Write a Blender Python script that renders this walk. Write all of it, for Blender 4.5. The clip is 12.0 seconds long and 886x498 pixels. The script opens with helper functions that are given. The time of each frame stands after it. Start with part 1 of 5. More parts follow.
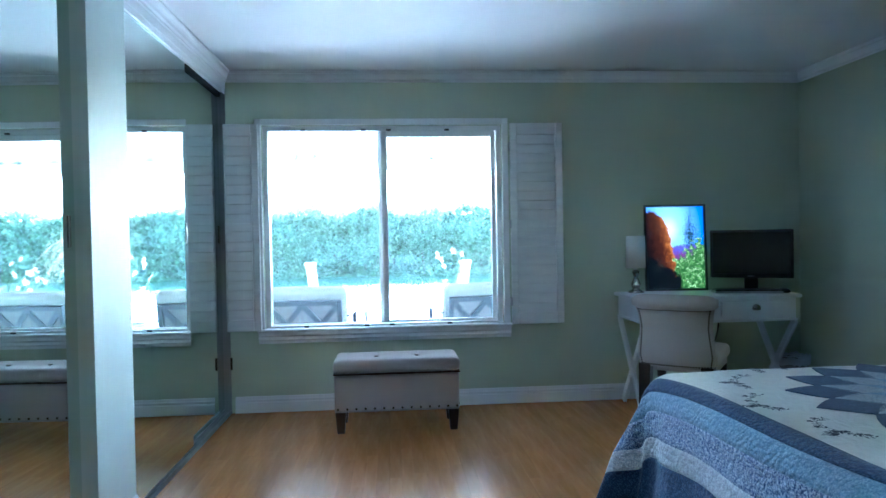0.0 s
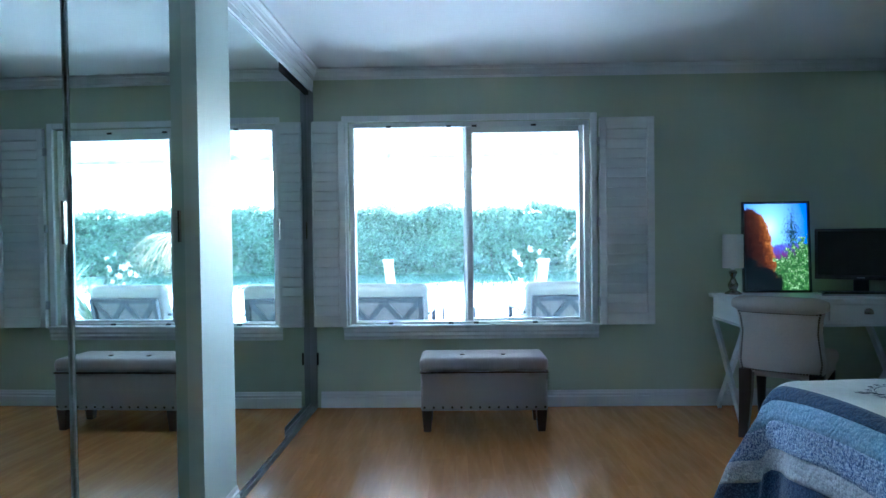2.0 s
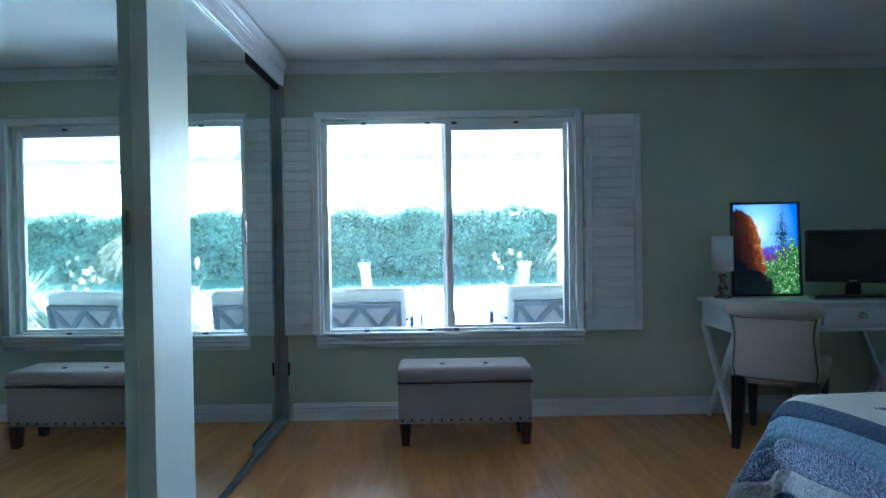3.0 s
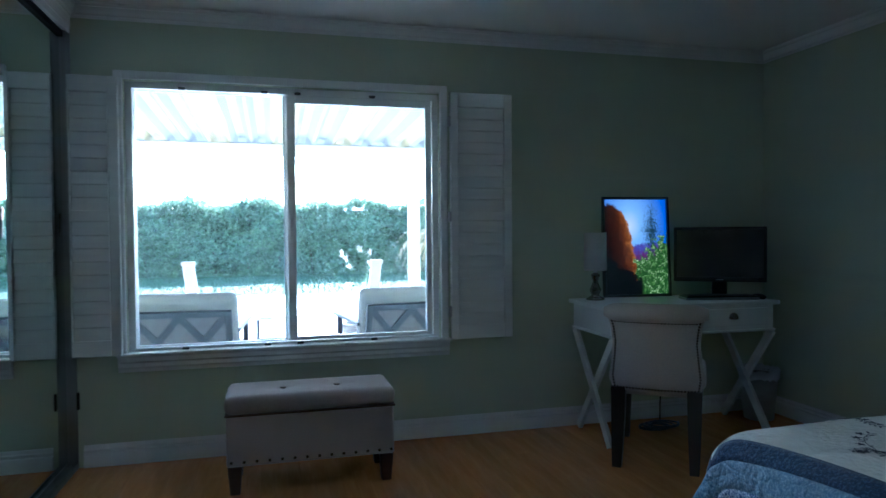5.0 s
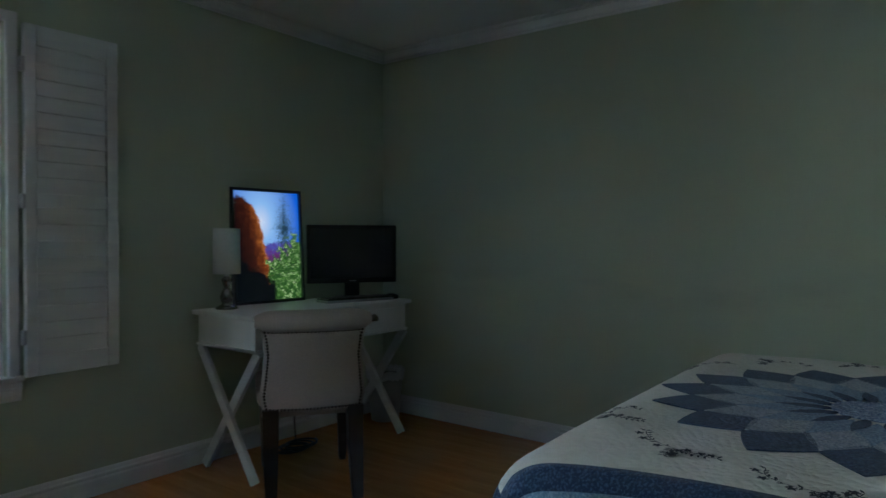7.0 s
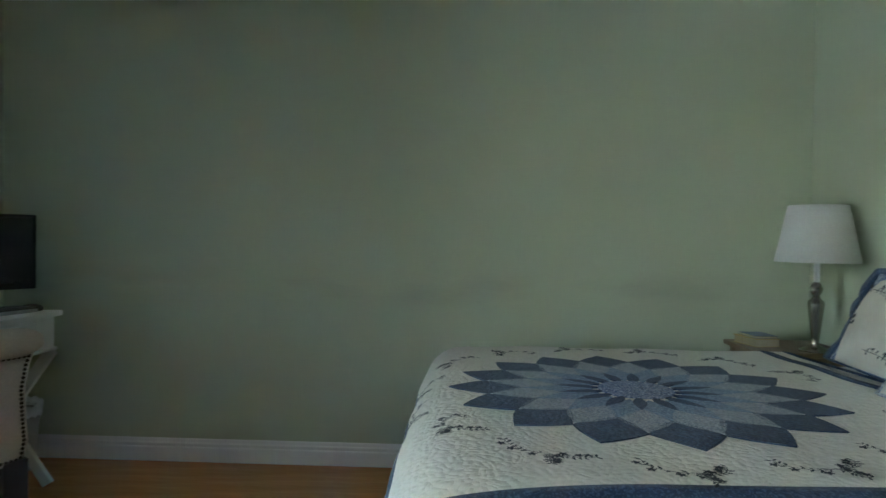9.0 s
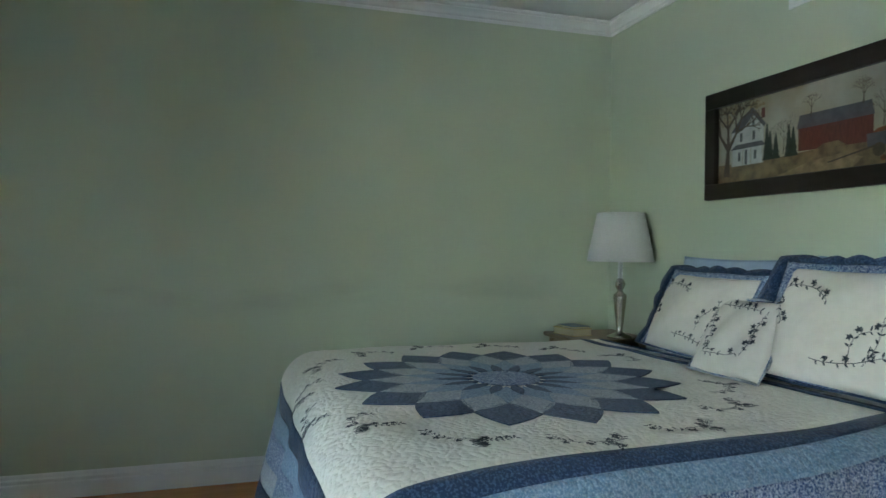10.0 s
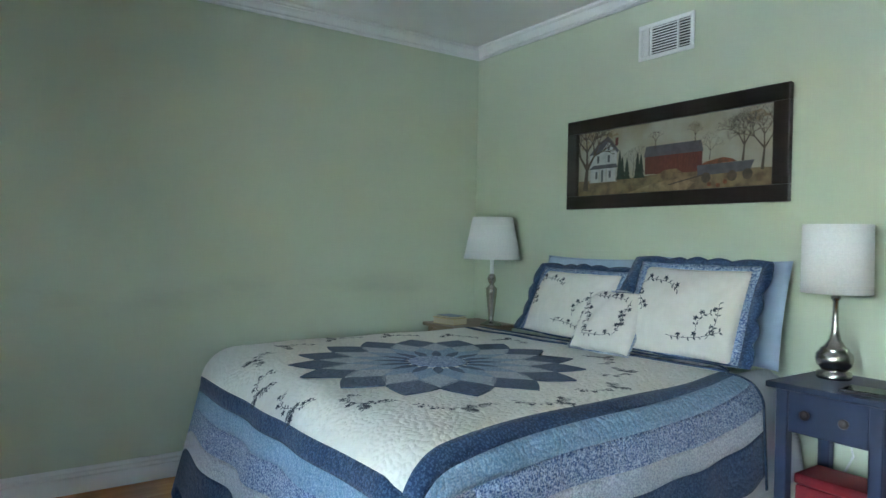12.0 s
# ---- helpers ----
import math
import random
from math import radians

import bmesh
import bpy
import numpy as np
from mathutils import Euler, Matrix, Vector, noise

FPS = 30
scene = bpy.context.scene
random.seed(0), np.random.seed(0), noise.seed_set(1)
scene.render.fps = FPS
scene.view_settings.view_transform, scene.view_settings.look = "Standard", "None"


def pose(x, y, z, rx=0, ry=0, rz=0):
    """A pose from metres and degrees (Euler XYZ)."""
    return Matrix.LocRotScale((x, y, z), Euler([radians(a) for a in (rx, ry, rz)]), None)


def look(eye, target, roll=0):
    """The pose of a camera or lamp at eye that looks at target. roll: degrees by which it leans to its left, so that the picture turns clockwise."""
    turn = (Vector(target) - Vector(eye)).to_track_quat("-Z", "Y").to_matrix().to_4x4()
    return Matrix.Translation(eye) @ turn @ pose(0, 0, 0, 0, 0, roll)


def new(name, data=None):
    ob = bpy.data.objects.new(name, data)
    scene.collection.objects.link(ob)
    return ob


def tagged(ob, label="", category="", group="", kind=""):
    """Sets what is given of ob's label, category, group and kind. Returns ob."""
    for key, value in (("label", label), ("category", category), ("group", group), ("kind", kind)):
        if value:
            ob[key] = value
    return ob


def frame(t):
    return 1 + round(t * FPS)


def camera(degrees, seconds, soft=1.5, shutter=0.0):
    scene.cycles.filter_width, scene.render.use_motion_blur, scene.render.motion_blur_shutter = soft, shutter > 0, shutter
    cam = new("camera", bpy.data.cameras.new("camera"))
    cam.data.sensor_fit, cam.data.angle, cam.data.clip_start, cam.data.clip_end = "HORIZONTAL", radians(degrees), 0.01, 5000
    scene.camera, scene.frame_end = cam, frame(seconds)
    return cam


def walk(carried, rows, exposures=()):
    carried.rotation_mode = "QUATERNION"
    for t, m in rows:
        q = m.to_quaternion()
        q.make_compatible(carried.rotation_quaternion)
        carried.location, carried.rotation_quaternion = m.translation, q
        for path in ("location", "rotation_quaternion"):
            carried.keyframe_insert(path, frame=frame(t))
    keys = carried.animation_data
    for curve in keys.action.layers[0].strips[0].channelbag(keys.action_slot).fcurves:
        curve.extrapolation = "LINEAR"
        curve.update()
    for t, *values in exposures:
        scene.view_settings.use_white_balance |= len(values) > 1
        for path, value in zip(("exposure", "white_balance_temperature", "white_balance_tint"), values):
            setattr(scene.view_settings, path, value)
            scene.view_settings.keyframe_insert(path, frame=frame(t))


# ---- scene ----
# camera and its walk: seconds, x, y, z, pitch, roll, yaw
cam = camera(68.07, 12.0, soft=1.5, shutter=0.3)
PATH = [
    (0.0, 1.203, -0.018, 1.224, -1.03, 1.02, -4.38),
    (0.5, 1.156, -0.028, 1.223, -0.98, 0.73, -2.50),
    (1.0, 1.113, -0.026, 1.222, -1.03, 0.74, -0.81),
    (1.5, 1.078, -0.003, 1.221, -1.04, 1.00, 0.44),
    (2.0, 1.055, 0.052, 1.219, -1.10, 0.71, 1.21),
    (2.5, 1.044, 0.150, 1.216, -0.91, 0.79, 0.13),
    (4.5, 1.054, 0.757, 1.220, -1.05, 0.54, -8.09),
    (5.0, 1.044, 0.944, 1.211, -1.35, 0.47, -14.51),
    (5.5, 1.056, 1.146, 1.204, -1.20, 0.44, -18.33),
    (6.0, 1.037, 1.320, 1.198, -1.27, -0.04, -27.87),
    (6.5, 0.979, 1.482, 1.178, -1.09, -0.21, -41.95),
    (7.0, 0.956, 1.690, 1.158, -0.90, -0.06, -52.78),
    (7.5, 0.946, 1.868, 1.164, -0.92, -0.08, -61.53),
    (9.5, 1.004, 2.472, 1.153, -0.61, -0.83, -97.35),
    (10.0, 0.976, 2.643, 1.144, -0.25, -0.62, -106.82),
    (10.5, 0.992, 2.792, 1.152, -0.60, -0.86, -111.56),
    (11.0, 1.011, 2.909, 1.145, -0.46, -1.00, -116.02),
    (11.5, 0.952, 3.059, 1.170, -0.67, -1.01, -120.27),
    (12.0, 0.895, 3.237, 1.173, -0.64, -1.12, -124.52),
]
EXPOSURES = [
    (0.0, 5.15, 4300, 9), (2.5, 4.65, 4350, 9), (4.5, 4.05, 4400, 9), (5.5, 3.53, 4650, 11), (6.5, 3.38, 5000, 13),
    (7.5, 4.22, 5450, 13), (9.5, 4.85, 5650, 9), (10.5, 5.05, 5500, 10), (12.0, 5.33, 5350, 11),
]
walk(cam, [(t, pose(x, y, z, 90 + pitch, roll, yaw)) for t, x, y, z, pitch, roll, yaw in PATH], EXPOSURES)

# ---- light: clear daylight from beyond the hedge, entering by the one window ----
SUN_EL, SUN_AZ = 31.0, 9.0
world = bpy.data.worlds.new("world")
scene.world = world
world.use_nodes = True
wn = world.node_tree.nodes
sky = wn.new("ShaderNodeTexSky")
sky.sky_type = "NISHITA"
sky.sun_disc = False
sky.sun_elevation, sky.sun_rotation = radians(SUN_EL), radians(SUN_AZ)
world.node_tree.links.new(sky.outputs[0], wn["Background"].inputs[0])
wn["Background"].inputs[1].default_value = 0.15
sun_data = bpy.data.lights.new("sun", "SUN")
sun_data.energy, sun_data.angle, sun_data.color = 5.0, radians(0.5), (1.0, 0.95, 0.88)
sun_ob = new("sun", sun_data)
sa, se = radians(SUN_AZ), radians(SUN_EL)
sun_ob.matrix_world = look((0, 0, 12), (-math.sin(sa) * math.cos(se), -math.cos(sa) * math.cos(se), 12 - math.sin(se)))


# ---- materials ----
def mat(name, col, rough=0.6, metal=0.0, col2=None, scale=8.0, bump=0.0, bump_scale=60.0, stretch=(1, 1, 1), spec=0.5, island=0.0,
        obrand=0.0, sheen=0.0, emit=0.0, coat=0.0, detail=4.0, low=0.35, high=0.65):
    """A principled surface whose colour drifts between two tones, with fine relief."""
    m = bpy.data.materials.new(name)
    m.use_nodes = True
    nt = m.node_tree
    n, ln = nt.nodes, nt.links
    b = n["Principled BSDF"]
    b.inputs["Roughness"].default_value, b.inputs["Metallic"].default_value = rough, metal
    b.inputs["Specular IOR Level"].default_value = spec
    b.inputs["Sheen Weight"].default_value, b.inputs["Coat Weight"].default_value = sheen, coat
    col2 = col2 or tuple(c * 0.9 for c in col)
    tc, mp = n.new("ShaderNodeTexCoord"), n.new("ShaderNodeMapping")
    mp.inputs["Scale"].default_value = stretch
    ln.new(tc.outputs["Object"], mp.inputs["Vector"])
    nz = n.new("ShaderNodeTexNoise")
    nz.inputs["Scale"].default_value, nz.inputs["Detail"].default_value = scale, detail
    ln.new(mp.outputs[0], nz.inputs["Vector"])
    rp = n.new("ShaderNodeValToRGB")
    rp.color_ramp.elements[0].position, rp.color_ramp.elements[1].position = low, high
    rp.color_ramp.elements[0].color, rp.color_ramp.elements[1].color = (*col2, 1), (*col, 1)
    ln.new(nz.outputs[0], rp.inputs[0])
    out = rp.outputs[0]
    if island or obrand:
        hv = n.new("ShaderNodeHueSaturation")
        mr = n.new("ShaderNodeMapRange")
        mr.inputs[3].default_value, mr.inputs[4].default_value = 1 - (island or obrand), 1 + (island or obrand)
        src = n.new("ShaderNodeNewGeometry").outputs["Random Per Island"] if island else n.new("ShaderNodeObjectInfo").outputs["Random"]
        ln.new(src, mr.inputs[0])
        ln.new(mr.outputs[0], hv.inputs["Value"])
        ln.new(out, hv.inputs["Color"])
        out = hv.outputs[0]
    ln.new(out, b.inputs["Base Color"])
    if emit:
        ln.new(out, b.inputs["Emission Color"])
        b.inputs["Emission Strength"].default_value = emit
    if bump:
        bz, bp = n.new("ShaderNodeTexNoise"), n.new("ShaderNodeBump")
        bz.inputs["Scale"].default_value, bz.inputs["Detail"].default_value = bump_scale, 3
        bp.inputs["Strength"].default_value, bp.inputs["Distance"].default_value = bump, 0.01
        ln.new(mp.outputs[0], bz.inputs["Vector"])
        ln.new(bz.outputs[0], bp.inputs["Height"])
        ln.new(bp.outputs[0], b.inputs["Normal"])
    return m


def fabric(name, col, col2, scale, low, high, quilted=0.0):
    """A printed cotton: speckle of two tones, weave relief and stitched puffs."""
    m = mat(name, col, 0.9, 0, col2, scale, 0.25, 420, low=low, high=high, spec=0.2, sheen=0.15, detail=6)
    if quilted:
        n, ln = m.node_tree.nodes, m.node_tree.links
        tc = n.new("ShaderNodeTexCoord")
        vo = n.new("ShaderNodeTexVoronoi")
        vo.inputs["Scale"].default_value = 58
        wob = n.new("ShaderNodeTexNoise")
        wob.inputs["Scale"].default_value = 9
        mx = n.new("ShaderNodeMix")
        mx.data_type = "RGBA"
        mx.blend_type = "LINEAR_LIGHT"
        mx.inputs[0].default_value = 0.04
        ln.new(tc.outputs["Object"], mx.inputs[6])
        ln.new(wob.outputs["Color"], mx.inputs[7])
        ln.new(tc.outputs["Object"], wob.inputs["Vector"])
        ln.new(mx.outputs[2], vo.inputs["Vector"])
        bp = n.new("ShaderNodeBump")
        bp.inputs["Strength"].default_value, bp.inputs["Distance"].default_value = quilted, 0.012
        bp.invert = True
        ln.new(vo.outputs["Distance"], bp.inputs["Height"])
        first = [k for k in n if k.type == "BUMP" and k != bp][0]
        ln.new(first.outputs[0], bp.inputs["Normal"])
        ln.new(bp.outputs[0], n["Principled BSDF"].inputs["Normal"])
    return m


SAGE = mat("sage_wall_paint", (0.54, 0.59, 0.45), 0.75, 0, (0.515, 0.565, 0.425), 1.2, 0.10, 180, spec=0.3)
# wall sage made paler for the pier: its strong window light is in the colour
PIERP = mat("brightened_sage_pier_paint", (0.60, 0.67, 0.60), 0.45, 0, (0.57, 0.64, 0.57), 1.5, 0.06, 150)
CEIL = mat("white_ceiling_paint", (0.86, 0.86, 0.85), 0.85, 0, (0.83, 0.83, 0.82), 1.5, 0.12, 120, spec=0.2)
TRIM = mat("white_trim_paint", (0.80, 0.81, 0.80), 0.4, 0, (0.75, 0.76, 0.75), 3, 0.05, 60)
VINYL = mat("white_window_vinyl", (0.86, 0.87, 0.86), 0.35, 0, (0.82, 0.83, 0.82), 5, 0.03, 80)
SHUT = mat("white_shutter_paint", (0.76, 0.77, 0.75), 0.45, 0, (0.70, 0.71, 0.70), 4, 0.04, 60, stretch=(1, 6, 6))
OAK = mat("oak_laminate", (0.60, 0.29, 0.105), 0.24, 0, (0.50, 0.225, 0.075), 6, 0.012, 40, stretch=(4, 0.5, 1), obrand=0.08, detail=8, spec=0.7)
ALU = mat("brushed_aluminium", (0.62, 0.63, 0.63), 0.35, 1.0, (0.5, 0.5, 0.5), 40, 0.04, 200, stretch=(1, 0.05, 1))
FRAMEALU = mat("grey_anodised_jamb", (0.36, 0.37, 0.37), 0.45, 0.5, (0.30, 0.31, 0.31), 40, 0.04, 200, stretch=(1, 1, 0.05))
DARK = mat("dark_fill", (0.03, 0.03, 0.03), 0.8)
WOODDK = mat("dark_stained_wood", (0.035, 0.022, 0.016), 0.35, 0, (0.02, 0.012, 0.009), 14, 0.08, 60, stretch=(1, 1, 0.15))
WOODBR = mat("brown_stained_wood", (0.075, 0.040, 0.026), 0.4, 0, (0.045, 0.024, 0.016), 14, 0.08, 60, stretch=(1, 1, 0.15))
LINEN = mat("beige_linen", (0.56, 0.50, 0.43), 0.9, 0, (0.48, 0.43, 0.37), 220, 0.35, 500, spec=0.2, sheen=0.2)
BENCHF = mat("taupe_linen", (0.43, 0.37, 0.345), 0.9, 0, (0.36, 0.31, 0.29), 220, 0.35, 500, spec=0.4, sheen=0.5)
DESKW = mat("white_lacquer", (0.74, 0.76, 0.74), 0.3, 0, (0.68, 0.70, 0.69), 6, 0.05, 50, stretch=(1, 1, 0.3))
NICKEL = mat("brushed_nickel", (0.40, 0.375, 0.345), 0.24, 1.0, (0.37, 0.345, 0.315), 30, 0.015, 300)
SHADE = mat("white_lampshade_linen", (0.80, 0.80, 0.79), 0.9, 0, (0.74, 0.74, 0.73), 160, 0.2, 500, spec=0.1)
BLACKP = mat("black_plastic", (0.012, 0.012, 0.013), 0.35, 0, (0.008, 0.008, 0.009), 20, 0.03, 200)
GLOSSB = mat("black_screen_glass", (0.006, 0.006, 0.008), 0.12, 0, (0.005, 0.005, 0.006), 3)
CATCH = mat("dark_steel_catch", (0.10, 0.10, 0.10), 0.35, 0.7, (0.06, 0.06, 0.06), 30)
SILVERP = mat("silver_plastic", (0.45, 0.46, 0.47), 0.35, 0.6, (0.4, 0.4, 0.41), 20)
NAIL = mat("bronze_nailhead", (0.055, 0.040, 0.030), 0.4, 0.6, (0.04, 0.03, 0.022), 30)
BLUEP = mat("navy_painted_wood", (0.030, 0.042, 0.085), 0.4, 0, (0.022, 0.032, 0.066), 12, 0.08, 50, stretch=(1, 1, 0.2))
TANW = mat("tan_wood", (0.26, 0.19, 0.11), 0.45, 0, (0.19, 0.13, 0.07), 12, 0.08, 50, stretch=(0.3, 1, 1))
REDB = mat("red_box_leatherette", (0.20, 0.010, 0.018), 0.45, 0, (0.15, 0.007, 0.012), 25, 0.2, 120)
PAPER = mat("book_paper", (0.62, 0.55, 0.38), 0.9, 0, (0.55, 0.47, 0.30), 50, 0.2, 400, stretch=(1, 1, 20))
BOOKB = mat("blue_book_cover", (0.09, 0.16, 0.24), 0.4, 0, (0.06, 0.11, 0.18), 20)
BOOKY = mat("yellow_book_cover", (0.55, 0.42, 0.15), 0.5, 0, (0.45, 0.33, 0.10), 20)
CABLEW = mat("white_cable", (0.7, 0.7, 0.7), 0.5)
WHITEC = fabric("quilt_cream_cotton", (0.80, 0.785, 0.72), (0.75, 0.735, 0.67), 30, 0.35, 0.65, 0.38)
SHAMC = fabric("sham_cream_cotton", (0.74, 0.70, 0.63), (0.70, 0.66, 0.59), 30, 0.35, 0.65)
NAVY = fabric("quilt_navy_print", (0.070, 0.118, 0.215), (0.022, 0.046, 0.105), 170, 0.48, 0.62, 0.3)
PALEB = fabric("quilt_pale_blue_print", (0.37, 0.50, 0.63), (0.15, 0.26, 0.41), 190, 0.40, 0.68, 0.6)
MIDB = fabric("quilt_mid_blue_print", (0.44, 0.52, 0.66), (0.05, 0.10, 0.25), 185, 0.40, 0.62, 0.6)
GREYB = fabric("quilt_grey_print", (0.58, 0.60, 0.62), (0.32, 0.36, 0.42), 190, 0.38, 0.64, 0.6)
KITEB = fabric("petal_blue_print", (0.30, 0.41, 0.55), (0.12, 0.19, 0.32), 170, 0.42, 0.60, 0.3)
KITEG = fabric("petal_grey_print", (0.48, 0.52, 0.57), (0.24, 0.29, 0.37), 170, 0.42, 0.60, 0.3)
SHEETB = mat("pale_blue_pillowcase", (0.42, 0.52, 0.66), 0.9, 0, (0.37, 0.47, 0.61), 12, 0.15, 500, spec=0.2)
SHEETW = mat("white_bed_linen", (0.70, 0.71, 0.72), 0.9, 0, (0.63, 0.65, 0.67), 14, 0.2, 300, spec=0.2)
THREAD = mat("navy_embroidery_thread", (0.022, 0.032, 0.055), 0.7, 0, (0.014, 0.02, 0.036), 90)
GREYP = mat("grey_bin_plastic", (0.30, 0.31, 0.31), 0.5, 0, (0.25, 0.26, 0.26), 10)


def glass_mat():
    m = bpy.data.materials.new("window_glass")
    m.use_nodes = True
    n, ln = m.node_tree.nodes, m.node_tree.links
    tr, gl, mx, fr = n.new("ShaderNodeBsdfTransparent"), n.new("ShaderNodeBsdfGlossy"), n.new("ShaderNodeMixShader"), n.new("ShaderNodeFresnel")
    gl.inputs["Roughness"].default_value = 0.02
    tr.inputs[0].default_value = (0.96, 0.985, 0.975, 1)
    fr.inputs[0].default_value = 1.35
    ln.new(fr.outputs[0], mx.inputs[0])
    ln.new(tr.outputs[0], mx.inputs[1])
    ln.new(gl.outputs[0], mx.inputs[2])
    # a thin bluish translucent film paints veiling glare over the view
    haze, film_ = n.new("ShaderNodeBsdfTranslucent"), n.new("ShaderNodeMixShader")
    haze.inputs[0].default_value = (0.8, 0.9, 1.0, 1)
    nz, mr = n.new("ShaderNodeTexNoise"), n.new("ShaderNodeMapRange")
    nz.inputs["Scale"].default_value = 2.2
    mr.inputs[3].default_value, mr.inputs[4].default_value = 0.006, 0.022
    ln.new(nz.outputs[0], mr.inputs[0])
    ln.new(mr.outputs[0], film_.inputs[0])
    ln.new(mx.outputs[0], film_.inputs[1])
    ln.new(haze.outputs[0], film_.inputs[2])
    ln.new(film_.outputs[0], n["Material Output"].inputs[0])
    return m


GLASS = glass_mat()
MIRROR = mat("mirror_silvering", (0.74, 0.83, 0.80), 0.015, 1.0, (0.735, 0.825, 0.795), 2)


# ---- mesh helpers ----
def part(name, bm, material, parent=None, label="", smooth=False):
    me = bpy.data.meshes.new(name)
    bm.normal_update()
    if smooth:
        for f in bm.faces:
            f.smooth = True
    bm.to_mesh(me)
    bm.free()
    me.materials.append(material)
    ob = new(name, me)
    ob.parent = parent
    if label:
        ob["label"] = label
    return ob


def thing(name, label, category, m=None, group="", kind=""):
    ob = tagged(new(name), label, category, group, kind)
    if m is not None:
        ob.matrix_world = m
    return ob


def box(bm, x0, y0, z0, x1, y1, z1, bevel=0.0, seg=2, m=None):
    vs = [bm.verts.new(p) for p in ((x0, y0, z0), (x1, y0, z0), (x1, y1, z0), (x0, y1, z0), (x0, y0, z1), (x1, y0, z1), (x1, y1, z1), (x0, y1, z1))]
    fs = [bm.faces.new([vs[i] for i in q]) for q in ((3, 2, 1, 0), (4, 5, 6, 7), (0, 1, 5, 4), (1, 2, 6, 5), (2, 3, 7, 6), (3, 0, 4, 7))]
    geom = vs
    if bevel:
        es = list({e for f in fs for e in f.edges})
        r = bmesh.ops.bevel(bm, geom=es, offset=bevel, segments=seg, affect="EDGES", profile=0.5)
        geom = list({v for f in r["faces"] for v in f.verts} | {v for v in vs if v.is_valid})
    if m is not None:
        bmesh.ops.transform(bm, matrix=m, verts=[v for v in geom if v.is_valid])
    return bm


def B():
    return bmesh.new()


def block(*a, **k):
    return box(bmesh.new(), *a, **k)


def lathe(bm, profile, cx=0, cy=0, n=32):
    rings = []
    for r, z in profile:
        rings.append([bm.verts.new((cx + r * math.cos(2 * math.pi * i / n), cy + r * math.sin(2 * math.pi * i / n), z)) for i in range(n)])
    for a, b in zip(rings, rings[1:]):
        for i in range(n):
            bm.faces.new((a[i], a[(i + 1) % n], b[(i + 1) % n], b[i]))
    bm.faces.new(list(reversed(rings[0])))
    bm.faces.new(rings[-1])
    return bm


def bar(bm, a, b, w, d, side=(1, 0, 0)):
    """A square bar from a to b, w along side and d across it."""
    a, b, s = Vector(a), Vector(b), Vector(side).normalized()
    ax = (b - a).normalized()
    t = ax.cross(s).normalized()
    s = t.cross(ax).normalized()
    m = Matrix((s, t, ax)).transposed().to_4x4()
    m.translation = a
    return box(bm, -w / 2, -d / 2, 0, w / 2, d / 2, (b - a).length, bevel=min(w, d) * 0.12, seg=1, m=m)


def tube(bm, pts, r, n=8):
    pts = [Vector(p) for p in pts]
    rings = []
    for i, p in enumerate(pts):
        ax = (pts[min(i + 1, len(pts) - 1)] - pts[max(i - 1, 0)]).normalized()
        s = ax.orthogonal().normalized() if abs(ax.z) > 0.95 else ax.cross(Vector((0, 0, 1))).normalized()
        t = ax.cross(s)
        rings.append([bm.verts.new(p + r * (math.cos(2 * math.pi * k / n) * s + math.sin(2 * math.pi * k / n) * t)) for k in range(n)])
    for a, b in zip(rings, rings[1:]):
        for k in range(n):
            bm.faces.new((a[k], a[(k + 1) % n], b[(k + 1) % n], b[k]))
    bm.faces.new(list(reversed(rings[0])))
    bm.faces.new(rings[-1])
    return bm


def sweep(bm, prof, a, b, inward):
    """A moulding: the profile (out from the wall, height) drawn from a to b."""
    a, b, w = Vector(a), Vector(b), Vector(inward)
    ra = [bm.verts.new(a + w * o + Vector((0, 0, z))) for o, z in prof]
    rb = [bm.verts.new(b + w * o + Vector((0, 0, z))) for o, z in prof]
    k = len(prof)
    for i in range(k):
        bm.faces.new((ra[i], ra[(i + 1) % k], rb[(i + 1) % k], rb[i]))
    bm.faces.new(list(reversed(ra)))
    bm.faces.new(rb)
    bmesh.ops.recalc_face_normals(bm, faces=bm.faces)
    return bm


def setting(name, bm, material, label, category):
    return tagged(part(name, bm, material), label, category, kind="structure")


# ---- the room: x from the mirrored closets, y towards the window ----
W, E, S, N, H = 0.03, 4.27, 0.661, 4.72, 2.418
HALL_S, HALL_E = -1.6, 1.745
OX0, OX1, OZ0, OZ1 = 0.289, 2.003, 0.575, 2.035
WT = 0.16

bm = B()
box(bm, -0.80, N, -0.1, OX0, N + WT, H + 0.1)
box(bm, OX1, N, -0.1, E + WT, N + WT, H + 0.1)
box(bm, OX0, N, -0.1, OX1, N + WT, OZ0)
box(bm, OX0, N, OZ1, OX1, N + WT, H + 0.1)
setting("wall_north", bm, SAGE, "sage green painted wall with a wide window", "wall")


